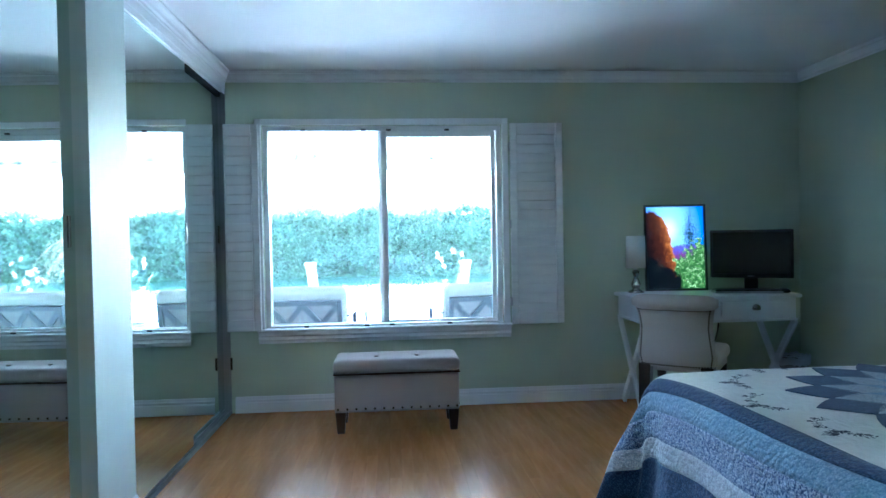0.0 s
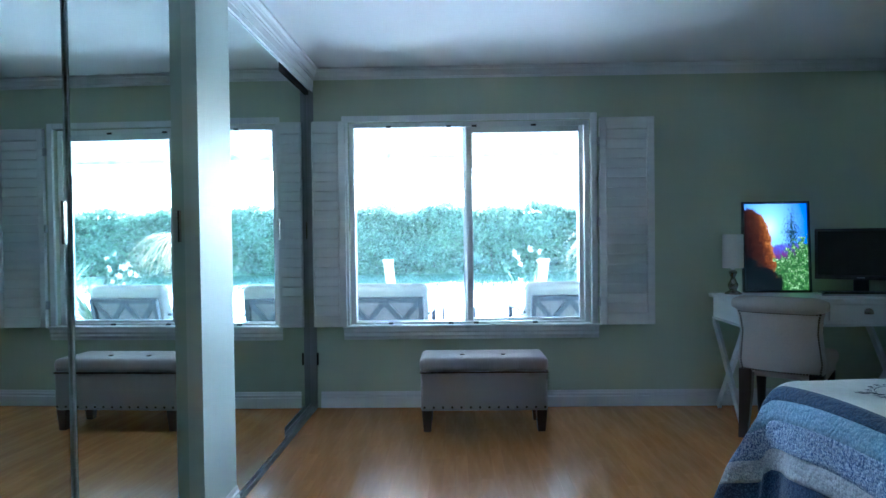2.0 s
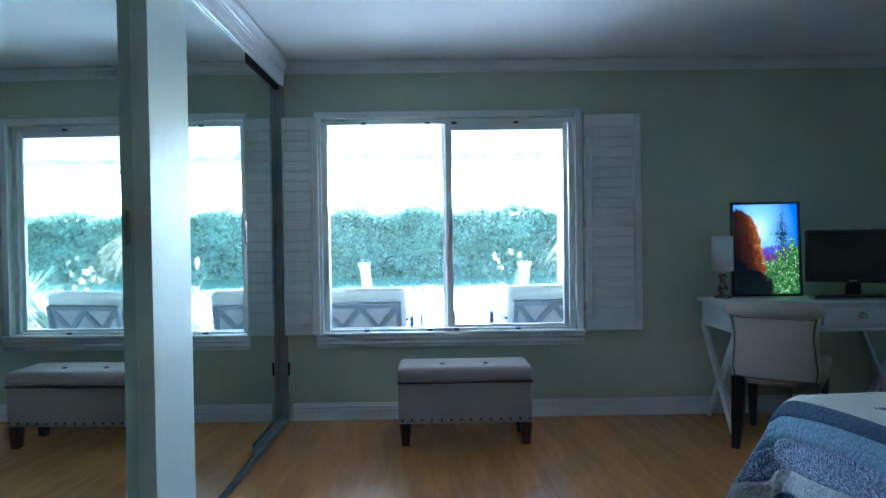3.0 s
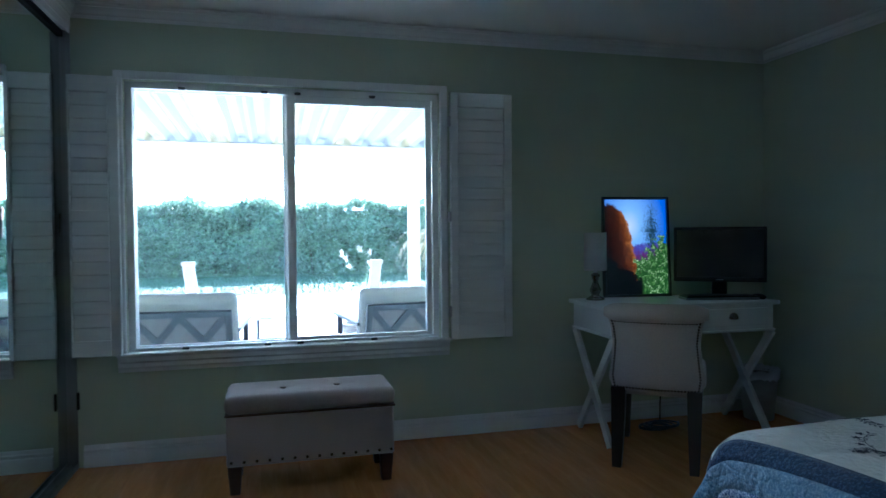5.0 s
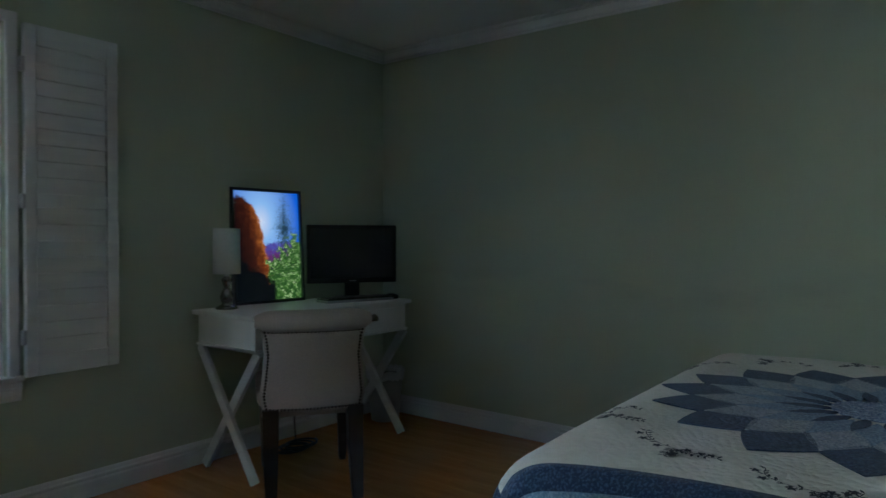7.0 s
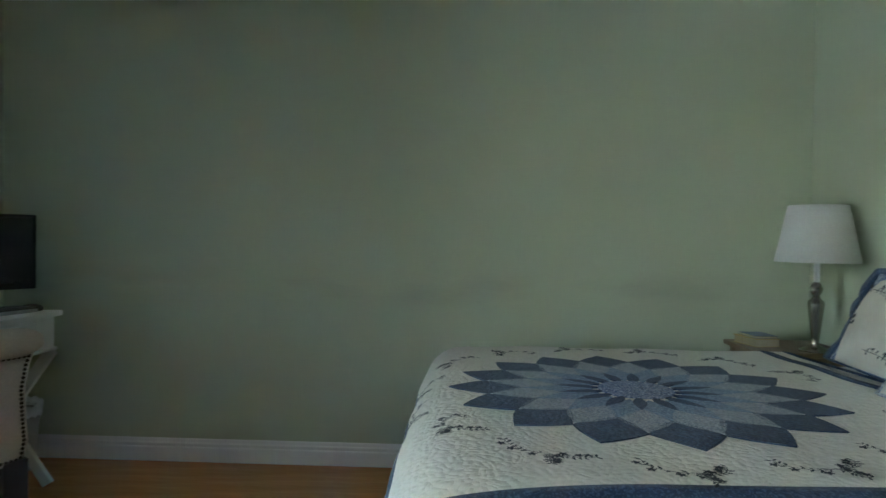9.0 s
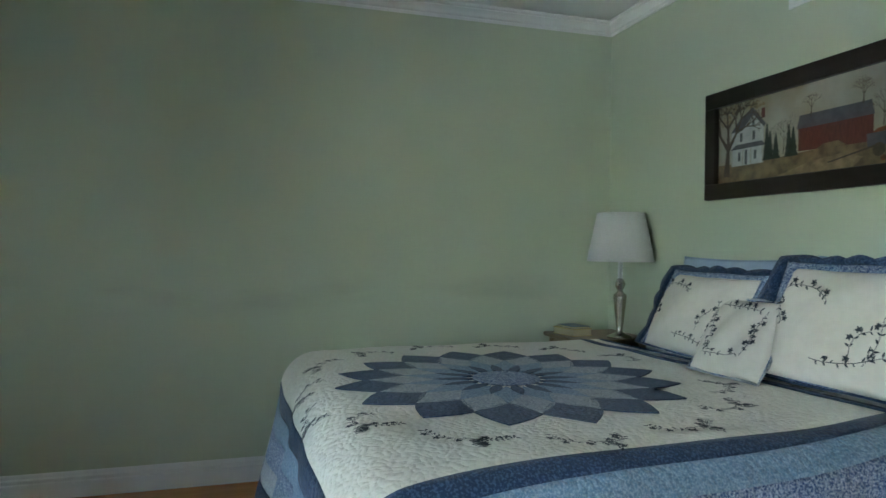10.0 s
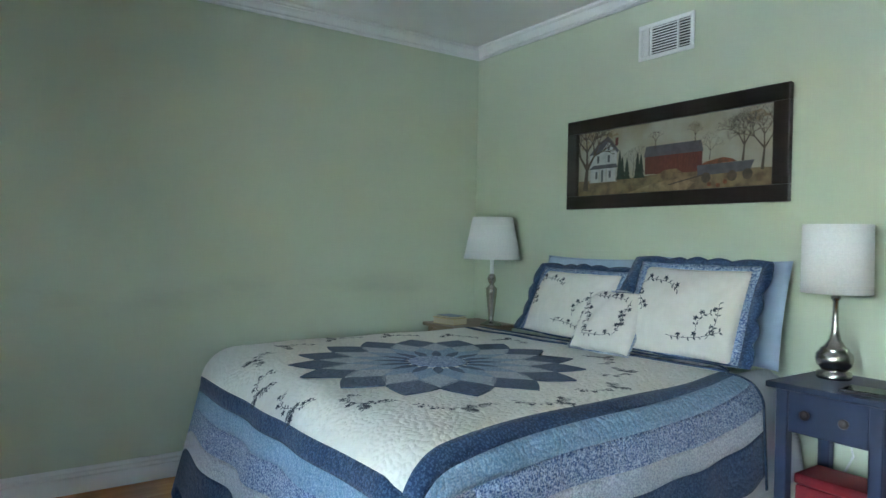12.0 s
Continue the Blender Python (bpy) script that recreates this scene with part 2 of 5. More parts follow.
def smudged(base, height, spread):
    """The same paint with a faint band of rubbed grey smudges at one height."""
    m = base.copy()
    m.name = "smudged_" + base.name
    n, ln = m.node_tree.nodes, m.node_tree.links
    b = n["Principled BSDF"]
    src = b.inputs["Base Color"].links[0].from_socket
    tc, sep = n.new("ShaderNodeTexCoord"), n.new("ShaderNodeSeparateXYZ")
    ln.new(tc.outputs["Object"], sep.inputs[0])
    band, nz, mul, mx = n.new("ShaderNodeMapRange"), n.new("ShaderNodeTexNoise"), n.new("ShaderNodeMath"), n.new("ShaderNodeMix")
    off, rng, mp = n.new("ShaderNodeMath"), n.new("ShaderNodeMapRange"), n.new("ShaderNodeMapping")
    dist = n.new("ShaderNodeMath")
    dist.operation = "SUBTRACT"
    dist.inputs[1].default_value = height
    ln.new(sep.outputs[2], dist.inputs[0])
    off.operation = "ABSOLUTE"
    ln.new(dist.outputs[0], off.inputs[0])
    band.inputs[1].default_value, band.inputs[2].default_value = spread, 0.0
    band.interpolation_type = "SMOOTHSTEP"
    ln.new(off.outputs[0], band.inputs[0])
    mp.inputs["Scale"].default_value = (1, 0.7, 2.2)
    ln.new(tc.outputs["Object"], mp.inputs[0])
    nz.inputs["Scale"].default_value, nz.inputs["Detail"].default_value = 2.6, 4
    ln.new(mp.outputs[0], nz.inputs["Vector"])
    rng.inputs[1].default_value, rng.inputs[2].default_value, rng.inputs[4].default_value = 0.45, 0.75, 0.5
    ln.new(nz.outputs[0], rng.inputs[0])
    mul.operation = "MULTIPLY"
    ln.new(band.outputs[0], mul.inputs[0])
    ln.new(rng.outputs[0], mul.inputs[1])
    mx.data_type = "RGBA"
    ln.new(mul.outputs[0], mx.inputs[0])
    ln.new(src, mx.inputs[6])
    mx.inputs[7].default_value = (0.34, 0.36, 0.29, 1)
    ln.new(mx.outputs[2], b.inputs["Base Color"])
    return m


setting("wall_east", block(E, S - WT, -0.1, E + WT, N, H + 0.1), smudged(SAGE, 0.90, 0.14), "plain sage green painted wall beside the bed", "wall")
setting("wall_south", block(HALL_E, S - WT, -0.1, E, S, H + 0.1), SAGE, "sage green painted wall behind the bed", "wall")
setting("wall_hall", block(HALL_E, HALL_S, -0.1, HALL_E + WT, S - WT, H + 0.1), SAGE, "sage green painted wall of the entry passage", "wall")
setting("wall_hall_end", block(-0.80, HALL_S - WT, -0.1, HALL_E + WT, HALL_S, H + 0.1), SAGE, "sage green painted wall closing the passage", "wall")
CL0, CL1, CL2, CL3 = -0.05, 2.585, 2.95, N
bm = B()
box(bm, -0.16, CL1, 0, 0.055, CL2, 2.29)
setting("wall_pier", bm, PIERP, "narrow sage wall pier, tinted lighter as if strongly lit, between two mirrored closets", "wall")
setting("wall_header", block(-0.16, CL0, 2.29, 0.046, N, H + 0.1), TRIM, "white painted header above the closet doors", "wall")
setting("wall_west", block(-0.16, HALL_S, 0, 0.03, CL0, H + 0.1), SAGE, "sage green painted wall beside the closet", "wall")
setting("wall_closet_back", block(-0.96, HALL_S, -0.1, -0.80, N, H + 0.1), CEIL, "plain wall at the back of the closets", "wall")
setting("ceiling", block(-0.80, HALL_S, H, E, N, H + 0.1), CEIL, "flat white painted ceiling", "ceiling")

CROWN = [(0, 0), (0.008, 0), (0.009, 0.012), (0.005, 0.014), (0.005, 0.017), (0.014, 0.022), (0.020, 0.038), (0.028, 0.050), (0.034, 0.054), (0.028, 0.058), (0.028, 0.061), (0.040, 0.064), (0.042, 0.077), (0, 0.077)]
BASE = [(0, 0), (0.016, 0), (0.016, 0.066), (0.014, 0.072), (0.007, 0.074), (0.007, 0.080), (0.013, 0.084), (0.014, 0.092), (0.008, 0.098), (0.006, 0.108), (0.003, 0.115), (0, 0.116)]
bm = B()
for a, b, w in (((0.046, N, 0), (E, N, 0), (0, -1, 0)), ((E, N, 0), (E, S, 0), (-1, 0, 0)), ((E, S, 0), (HALL_E, S, 0), (0, 1, 0)),
                ((0.046, CL0, 0), (0.046, N, 0), (1, 0, 0)), ((HALL_E, S, 0), (HALL_E, HALL_S, 0), (-1, 0, 0))):
    sweep(bm, CROWN, Vector(a) + Vector((0, 0, H - 0.079)), Vector(b) + Vector((0, 0, H - 0.079)), w)
tagged(part("trim", bm, TRIM), "white stepped crown moulding round the ceiling", "crown moulding", kind="structure")
bm = B()
for a, b, w in (((0.07, N, 0), (E, N, 0), (0, -1, 0)), ((E, N, 0), (E, S, 0), (-1, 0, 0)), ((E, S, 0), (HALL_E, S, 0), (0, 1, 0)),
                ((0.055, CL1, 0), (0.055, CL2, 0), (1, 0, 0)), ((HALL_E, S, 0), (HALL_E, HALL_S, 0), (-1, 0, 0)), ((HALL_E, HALL_S, 0), (0.03, HALL_S, 0), (0, 1, 0))):
    sweep(bm, BASE, Vector(a) + Vector((0, 0, 0.001)), Vector(b) + Vector((0, 0, 0.001)), w)
tagged(part("baseboard", bm, TRIM), "white moulded baseboard along the walls", "baseboard", kind="structure")

# ---- window, casing and shutters ----
win = thing("window_1", "white vinyl sliding window with two clear panes", "window", kind="structure")
CW = 0.045
bm = B()
box(bm, OX0 - CW, N - 0.022, OZ0, OX0, N + 0.0, OZ1 + CW, 0.004, 1)
box(bm, OX1, N - 0.022, OZ0, OX1 + CW, N + 0.0, OZ1 + CW, 0.004, 1)
box(bm, OX0, N - 0.022, OZ1, OX1, N + 0.0, OZ1 + CW, 0.004, 1)
part("window_casing", bm, TRIM, win)
bm = B()
sweep(bm, [(0, 0), (0.012, 0.002), (0.016, 0.02), (0.022, 0.03), (0.022, 0.05), (0.028, 0.06), (0.028, 0.084), (0, 0.084)], (OX0 - CW, N, 0.487), (OX1 + CW + 0.004, N, 0.487), (0, -1, 0))
part("window_apron", bm, TRIM, win)
part("window_sill", block(OX0 - CW - 0.006, N - 0.04, 0.572, OX1 + CW + 0.01, N + 0.05, 0.592, 0.005, 2), TRIM, win)
bm = B()
f0, f1 = N + 0.035, N + 0.125
box(bm, OX0, f0, 0.592, OX0 + 0.035, f1, OZ1)
box(bm, OX1 - 0.035, f0, 0.592, OX1, f1, OZ1)
box(bm, OX0 + 0.035, f0, OZ1 - 0.035, OX1 - 0.035, f1, OZ1)
box(bm, OX0 + 0.035, f0, 0.592, OX1 - 0.035, f1, 0.606)
part("window_frame", bm, VINYL, win)
for nm, x0, x1, y, z0, z1, sw in (("fixed_sash", 0.325, 1.104, N + 0.095, 0.612, 1.998, 0.022), ("sliding_sash", 1.172, 1.930, N + 0.06, 0.629, 1.956, 0.034)):
    bm = B()
    lw = 0.048 if nm == "sliding_sash" else 0.010
    box(bm, x0 - lw, y - 0.014, z0 - sw * 0.6, x0, y + 0.014, OZ1 - 0.035, 0.003, 1)
    box(bm, x1, y - 0.014, z0 - sw * 0.6, x1 + sw, y + 0.014, OZ1 - 0.035, 0.003, 1)
    box(bm, x0, y - 0.014, z0 - sw * 0.6, x1, y + 0.014, z0, 0.003, 1)
    box(bm, x0, y - 0.014, z1, x1, y + 0.014, OZ1 - 0.035, 0.003, 1)
    sash = part(nm, bm, VINYL, win)
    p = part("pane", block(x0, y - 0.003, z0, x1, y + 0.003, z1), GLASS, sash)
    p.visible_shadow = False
for x in (0.577, 1.007, 1.187, 1.607):
    for z, dz in ((OZ1 - 0.040, -0.0), (0.594, 0)):
        part("shutter_catch", block(x - 0.018, N + 0.004, z, x + 0.018, N + 0.02, z + 0.014, 0.003, 1), CATCH, win)
part("sash_latch", block(1.136, N + 0.03, 1.20, 1.152, N + 0.046, 1.30, 0.005, 2), VINYL, win)


def shutter(name, x0, x1, left_stile, right_stile):
    sh = thing(name, "white painted plantation shutter leaf folded against the wall", "shutter", group="window shutters")
    z0, z1, y0, y1 = 0.585, 2.039, N - 0.052, N - 0.024
    rails = [(z0, z0 + 0.085), (1.285, 1.345), (z1 - 0.085, z1)]
    for sx0, sx1 in ((x0, x0 + left_stile), (x1 - right_stile, x1)):
        part("stile", block(sx0, y0, z0, sx1, y1, z1, 0.003, 1), SHUT, sh)
    a, b = x0 + left_stile, x1 - right_stile
    for r0, r1 in rails:
        part("rail", block(a, y0 + 0.001, r0, b, y1 - 0.001, r1, 0.003, 1), SHUT, sh)
    for lo, hi in ((rails[0][1], rails[1][0]), (rails[1][1], rails[2][0])):
        n = round((hi - lo) / 0.068)
        step = (hi - lo) / n
        for i in range(n):
            zc = lo + step * (i + 0.5)
            lm = B()
            box(lm, a + 0.002, -0.0045, -step * 0.55, b - 0.002, 0.0045, step * 0.55, 0.003, 1, m=Matrix.Translation((0, (y0 + y1) / 2, zc)) @ Matrix.Rotation(radians(-9), 4, "X"))
            part("louver", lm, SHUT, sh)
    return sh


shutter("shutter", 2.058, 2.440, 0.045, 0.05)
shutter("shutter", 0.034, 0.272, 0.006, 0.05)
bm = B()
for z in (0.75, 1.31, 1.87):
    box(bm, OX1 + CW - 0.002, N - 0.055, z - 0.03, OX1 + CW + 0.012, N - 0.022, z + 0.03, 0.002, 1)
part("hinge", bm, SILVERP, win)

# ---- mirrored closets ----


def closet(name, y0, y1, seam, label):
    ob = thing(name, label, "closet", kind="")
    front, back = (0.002, -0.009) if name == "closet_near" else (0.030, -0.002)
    for nm, a, b, x in (("mirror_door", y0 + 0.004, seam + 0.03, back if name == "closet_near" else front), ("mirror_door", seam, y1 - 0.012, front if name == "closet_near" else back)):
        d = part(nm, block(x - 0.008, a, 0.030, x - 0.003, b, 2.262), ALU, ob)
        part("mirror", block(x - 0.003, a + 0.004, 0.040, x, b - 0.004, 2.255), MIRROR, d, "clear silvered mirror")
        cut = b - 0.055
        part("finger_pull", block(x, cut, 1.21, x + 0.004, cut + 0.018, 1.33, 0.0015, 1), NICKEL, d)
    bm = B()
    box(bm, -0.105, y0, 0, 0.043, y1, 0.008)
    for x in (0.042, 0.012, -0.070):
        box(bm, x - 0.004, y0, 0.008, x, y1, 0.026)
    part("bottom_track", bm, FRAMEALU, ob)
    bm = B()
    box(bm, -0.105, y0, 2.270, 0.043, y1, 2.289)
    box(bm, 0.035, y0, 2.258, 0.043, y1, 2.270)
    part("top_track", bm, TRIM, ob)
    if name == "closet_far":
        # solid dark block paints the shade of the gap over the rear door
        part("top_gap_shade", block(-0.10, seam + 0.034, 2.236, 0.012, y1 - 0.001, 2.268), DARK, ob, "dark block put in as the shade above the rear door")
    return ob


near = closet("closet_near", CL0, CL1, 1.86, "closet with floor-length sliding mirror doors")
# the front of this closet stands a little askew to the room
near.matrix_world = Matrix.Translation((0.002, CL1, 0)) @ Matrix.Rotation(radians(-1.6), 4, "Z") @ Matrix.Translation((-0.002, -CL1, 0))
far = closet("closet_far", CL2, CL3 - 0.008, 3.84, "closet with floor-length sliding mirror doors beside the window")
part("bumper", block(0.044, CL3 - 0.026, 0.31, 0.058, CL3 - 0.010, 0.40, 0.005, 2), BLACKP, far, "small black rubber door bumper")
setting("trim_jamb", block(-0.12, N - 0.008, 0, 0.044, N - 0.001, 2.29), FRAMEALU, "metal jamb strip between closet and window wall", "jamb")

# ---- storage bench ----


def nail_row(parent, pts, r=0.006, normal=(0, -1, 0)):
    nv = Vector(normal).normalized()
    q = nv.to_track_quat("Z", "Y").to_matrix().to_4x4()
    bm = B()
    bmesh.ops.create_uvsphere(bm, u_segments=8, v_segments=5, radius=r, matrix=Matrix.Diagonal((1, 1, 0.55, 1)))
    first = part("nailhead", bm, NAIL, parent, smooth=True)
    first.matrix_local = Matrix.Translation(pts[0]) @ q
    for p in pts[1:]:
        o = new("nailhead", first.data)
        o.parent = parent
        o.matrix_local = Matrix.Translation(p) @ q


def puffy(x0, y0, z0, x1, y1, z1, r, n=10, dimples=(), depth=0.015):
    bm = B()
    box(bm, x0, y0, z0, x1, y1, z1, r, 5)
    bmesh.ops.subdivide_edges(bm, edges=[e for e in bm.edges if e.calc_length() > 0.12], cuts=n, use_grid_fill=True)
    for v in bm.verts:
        for dx, dy in dimples:
            d = math.hypot(v.co.x - dx, v.co.y - dy)
            if v.co.z > (z0 + z1) / 2:
                v.co.z -= depth * math.exp(-(d / 0.045) ** 2)
    return bm


bench = thing("storage_bench", "taupe linen storage bench with nailhead trim under the window", "bench")
bx0, bx1, by0, by1 = 0.812, 1.614, 4.092, 4.43
part("base", block(bx0 + 0.008, by0 + 0.008, 0.135, bx1 - 0.008, by1 - 0.008, 0.372, 0.012, 3), BENCHF, bench)
dim = [(bx0 + 0.27, (by0 + by1) / 2), (bx1 - 0.27, (by0 + by1) / 2)]
# solid brown strip stands for the shadow line between lid and base
part("lid_shadow_strip", block(bx0 + 0.002, by0 + 0.002, 0.370, bx1 - 0.002, by1 - 0.002, 0.378, 0.003, 2), WOODBR, bench, "dark strip put in as the shadow under the lid")
part("lid", puffy(bx0, by0, 0.376, bx1, by1, 0.464, 0.034, 9, dim), BENCHF, bench, smooth=True)
for x, y in dim:
    bm = B()
    bmesh.ops.create_uvsphere(bm, u_segments=14, v_segments=8, radius=0.016, matrix=Matrix.Translation((x, y, 0.460)) @ Matrix.Diagonal((1, 1, 0.45, 1)))
    part("button", bm, BENCHF, bench, smooth=True)
for x, y in ((bx0 + 0.045, by0 + 0.045), (bx1 - 0.045, by0 + 0.045), (bx0 + 0.045, by1 - 0.045), (bx1 - 0.045, by1 - 0.045)):
    bm = B()
    box(bm, x - 0.033, y - 0.033, 0, x + 0.033, y + 0.033, 0.135)
    for v in bm.verts:
        if v.co.z < 0.01:
            v.co.x, v.co.y = x + (v.co.x - x) * 0.68, y + (v.co.y - y) * 0.68
    bmesh.ops.bevel(bm, geom=list(bm.edges), offset=0.003, segments=1, affect="EDGES")
    part("leg", bm, WOODBR, bench)
nail_row(bench, [(bx0 + 0.03 + i * 0.0575, by0 + 0.006, 0.158) for i in range(14)], 0.008)
nail_row(bench, [(bx1 - 0.006, by0 + 0.06 + i * 0.056, 0.158) for i in range(6)], 0.008, (1, 0, 0))

# ---- writing desk ----
DX0, DX1, DY0, DY1, DZ = 2.815, 3.945, 4.195, 4.690, 0.80
desk = thing("writing_desk", "white wooden writing desk with crossed legs and drawers", "desk")
part("desk_top", block(DX0, DY0, DZ - 0.024, DX1, DY1, DZ, 0.005, 2), DESKW, desk)
part("apron", block(DX0 + 0.03, DY0 + 0.022, DZ - 0.165, DX1 - 0.03, DY1 - 0.01, DZ - 0.024, 0.003, 1), DESKW, desk)
for a, b in ((DX0 + 0.075, 3.33), (3.385, DX1 - 0.075)):
    d = part("drawer", block(a, DY0 + 0.008, DZ - 0.142, b, DY0 + 0.0225, DZ - 0.040, 0.004, 2), DESKW, desk)
    bm = B()
    lathe(bm, [(0.030, 0), (0.030, 0.004), (0.024, 0.014), (0.012, 0.020), (0.002, 0.021)], n=20)
    bmesh.ops.bisect_plane(bm, geom=list(bm.verts) + list(bm.edges) + list(bm.faces), plane_co=(0, -0.008, 0), plane_no=(0, -1, 0), clear_outer=True)
    bmesh.ops.transform(bm, matrix=Matrix.Translation(((a + b) / 2, DY0 + 0.008, DZ - 0.092)) @ Matrix.Rotation(radians(90), 4, "X"), verts=bm.verts)
    part("cup_pull", bm, NICKEL, d, smooth=True)
part("moulding", block(DX0 + 0.022, DY0 + 0.012, DZ - 0.180, DX1 - 0.022, DY1 - 0.004, DZ - 0.165, 0.004, 2), DESKW, desk)
for x in (DX0 + 0.045, DX1 - 0.045):
    for sx, a, b in ((-0.012, DY0 + 0.03, DY1 - 0.03), (0.012, DY1 - 0.03, DY0 + 0.03)):
        bm = B()
        bar(bm, (x + sx, a, 0.008), (x + sx, b, DZ - 0.178), 0.024, 0.050)
        for v in bm.verts:
            if v.co.z < 0.04:
                v.co.z = max(0.0, v.co.z)
        part("leg", bm, DESKW, desk)

# ---- things on the desk ----


FRAMEG = mat("dark_grey_frame_metal", (0.10, 0.11, 0.12), 0.35, 0.6, (0.08, 0.09, 0.10), 30)


def picture_screen():
    """A lit landscape print in a thin dark frame, leaning on the wall; the scene on it is laid out in flat pieces."""
    ob = thing("light_box_picture", "glowing red rock canyon picture in a thin dark frame", "picture", Matrix.Translation((3.281, 4.648, 0.801)) @ Matrix.Rotation(radians(-4), 4, "Z") @ Matrix.Rotation(radians(-4), 4, "X"))
    w, h = 0.455, 0.635
    bm = B()
    for a in ((-w / 2, 0, 0, -w / 2 + 0.016, 0.03, h), (w / 2 - 0.016, 0, 0, w / 2, 0.03, h), (-w / 2 + 0.016, 0, 0, w / 2 - 0.016, 0.03, 0.016), (-w / 2 + 0.016, 0, h - 0.016, w / 2 - 0.016, 0.03, h)):
        box(bm, *a)
    part("frame", bm, FRAMEG, ob)
    bm = B()
    box(bm, -w / 2 + 0.016, 0.014, 0.016, w / 2 - 0.016, 0.03, h - 0.016)
    part("picture_panel", bm, PICT, ob, "backlit print of red cliffs, pines and blue sky")
    return ob


def pict_mat():
    """The backlit print: sky, cliff, far hills, dark wood and sunlit leaves, laid out by height and width."""
    m = bpy.data.materials.new("backlit_landscape_print")
    m.use_nodes = True
    nt = m.node_tree
    n, ln = nt.nodes, nt.links
    tc, sep = n.new("ShaderNodeTexCoord"), n.new("ShaderNodeSeparateXYZ")
    ln.new(tc.outputs["Generated"], sep.inputs[0])
    X, Z = sep.outputs[0], sep.outputs[2]

    def math_node(op, a, b=None, c=None):
        k = n.new("ShaderNodeMath")
        k.operation = op
        for i, v in enumerate((a, b, c)):
            if v is None:
                continue
            if isinstance(v, (int, float)):
                k.inputs[i].default_value = v
            else:
                ln.new(v, k.inputs[i])
        return k.outputs[0]

    def nz(scale, detail=5):
        k = n.new("ShaderNodeTexNoise")
        k.inputs["Scale"].default_value, k.inputs["Detail"].default_value = scale, detail
        ln.new(tc.outputs["Generated"], k.inputs["Vector"])
        return math_node("SUBTRACT", k.outputs[0], 0.5)

    def ramp(f, *stops):
        k = n.new("ShaderNodeValToRGB")
        e = k.color_ramp.elements
        e[0].position, e[0].color = stops[0][0], (*stops[0][1], 1)
        e[1].position, e[1].color = stops[-1][0], (*stops[-1][1], 1)
        for p, c in stops[1:-1]:
            x = e.new(p)
            x.color = (*c, 1)
        ln.new(f, k.inputs[0])
        return k.outputs[0]

    def over(mask, top, base):
        k = n.new("ShaderNodeMix")
        k.data_type = "RGBA"
        ln.new(mask, k.inputs[0])
        ln.new(base, k.inputs[6])
        ln.new(top, k.inputs[7])
        return k.outputs[2]

    def above(a, b, soft=0.02):
        return math_node("SMOOTH_MIN", math_node("MAXIMUM", math_node("DIVIDE", math_node("SUBTRACT", a, b), soft), 0), 1.0, 0.1)

    fine, mid, big = nz(55), nz(16), nz(7)
    sun = math_node("SQRT", math_node("ADD", math_node("POWER", math_node("SUBTRACT", X, 0.40), 2), math_node("POWER", math_node("SUBTRACT", Z, 0.72), 2)))
    skyc = ramp(sun, (0.0, (1.0, 1.0, 1.0)), (0.18, (0.45, 0.72, 1.0)), (0.6, (0.03, 0.17, 0.75)))
    hills = ramp(math_node("ADD", Z, math_node("MULTIPLY", mid, 0.4)), (0.2, (0.05, 0.015, 0.06)), (0.38, (0.17, 0.04, 0.15)), (0.5, (0.12, 0.10, 0.42)), (0.58, (0.3, 0.4, 0.8)))
    col = over(above(math_node("ADD", 0.52, math_node("MULTIPLY", big, 0.25)), Z), hills, skyc)
    cl = math_node("ADD", X, math_node("ADD", math_node("MULTIPLY", mid, 0.16), math_node("MULTIPLY", Z, 0.28)))
    cliff = ramp(math_node("ADD", cl, math_node("ADD", math_node("MULTIPLY", fine, 0.30), math_node("MULTIPLY", mid, 0.15))), (0.18, (0.008, 0.004, 0.004)), (0.40, (0.050, 0.012, 0.006)), (0.51, (0.20, 0.042, 0.008)), (0.60, (0.60, 0.18, 0.025)))
    round_top = math_node("ADD", Z, math_node("MULTIPLY", math_node("POWER", math_node("SUBTRACT", X, 0.08), 2), 2.2))
    cmask = math_node("MULTIPLY", above(0.60, cl), above(math_node("ADD", 0.96, math_node("MULTIPLY", mid, 0.12)), round_top))
    col = over(cmask, cliff, col)
    tx = math_node("ABSOLUTE", math_node("SUBTRACT", X, 0.76))
    tree = math_node("ADD", math_node("MULTIPLY", tx, 2.3), math_node("ADD", math_node("MULTIPLY", fine, -2.2), math_node("ABSOLUTE", math_node("SUBTRACT", Z, 0.66))))
    dark = ramp(fine, (0.0, (0.004, 0.02, 0.015)), (0.25, (0.05, 0.14, 0.10)))
    col = over(above(0.24, tree, 0.05), dark, col)
    leaf = ramp(math_node("ADD", fine, math_node("MULTIPLY", mid, 0.6)), (0.0, (0.03, 0.09, 0.015)), (0.07, (0.16, 0.36, 0.04)), (0.24, (0.95, 1.0, 0.50)))
    lmask = above(math_node("ADD", math_node("ADD", 0.03, math_node("MULTIPLY", X, 0.62)), math_node("MULTIPLY", mid, 0.9)), Z, 0.03)
    lmask = math_node("MULTIPLY", lmask, above(math_node("ADD", X, math_node("MULTIPLY", mid, 0.3)), 0.45, 0.03))
    col = over(lmask, leaf, col)
    shade = ramp(fine, (0.0, (0.001, 0.002, 0.003)), (0.3, (0.016, 0.022, 0.022)))
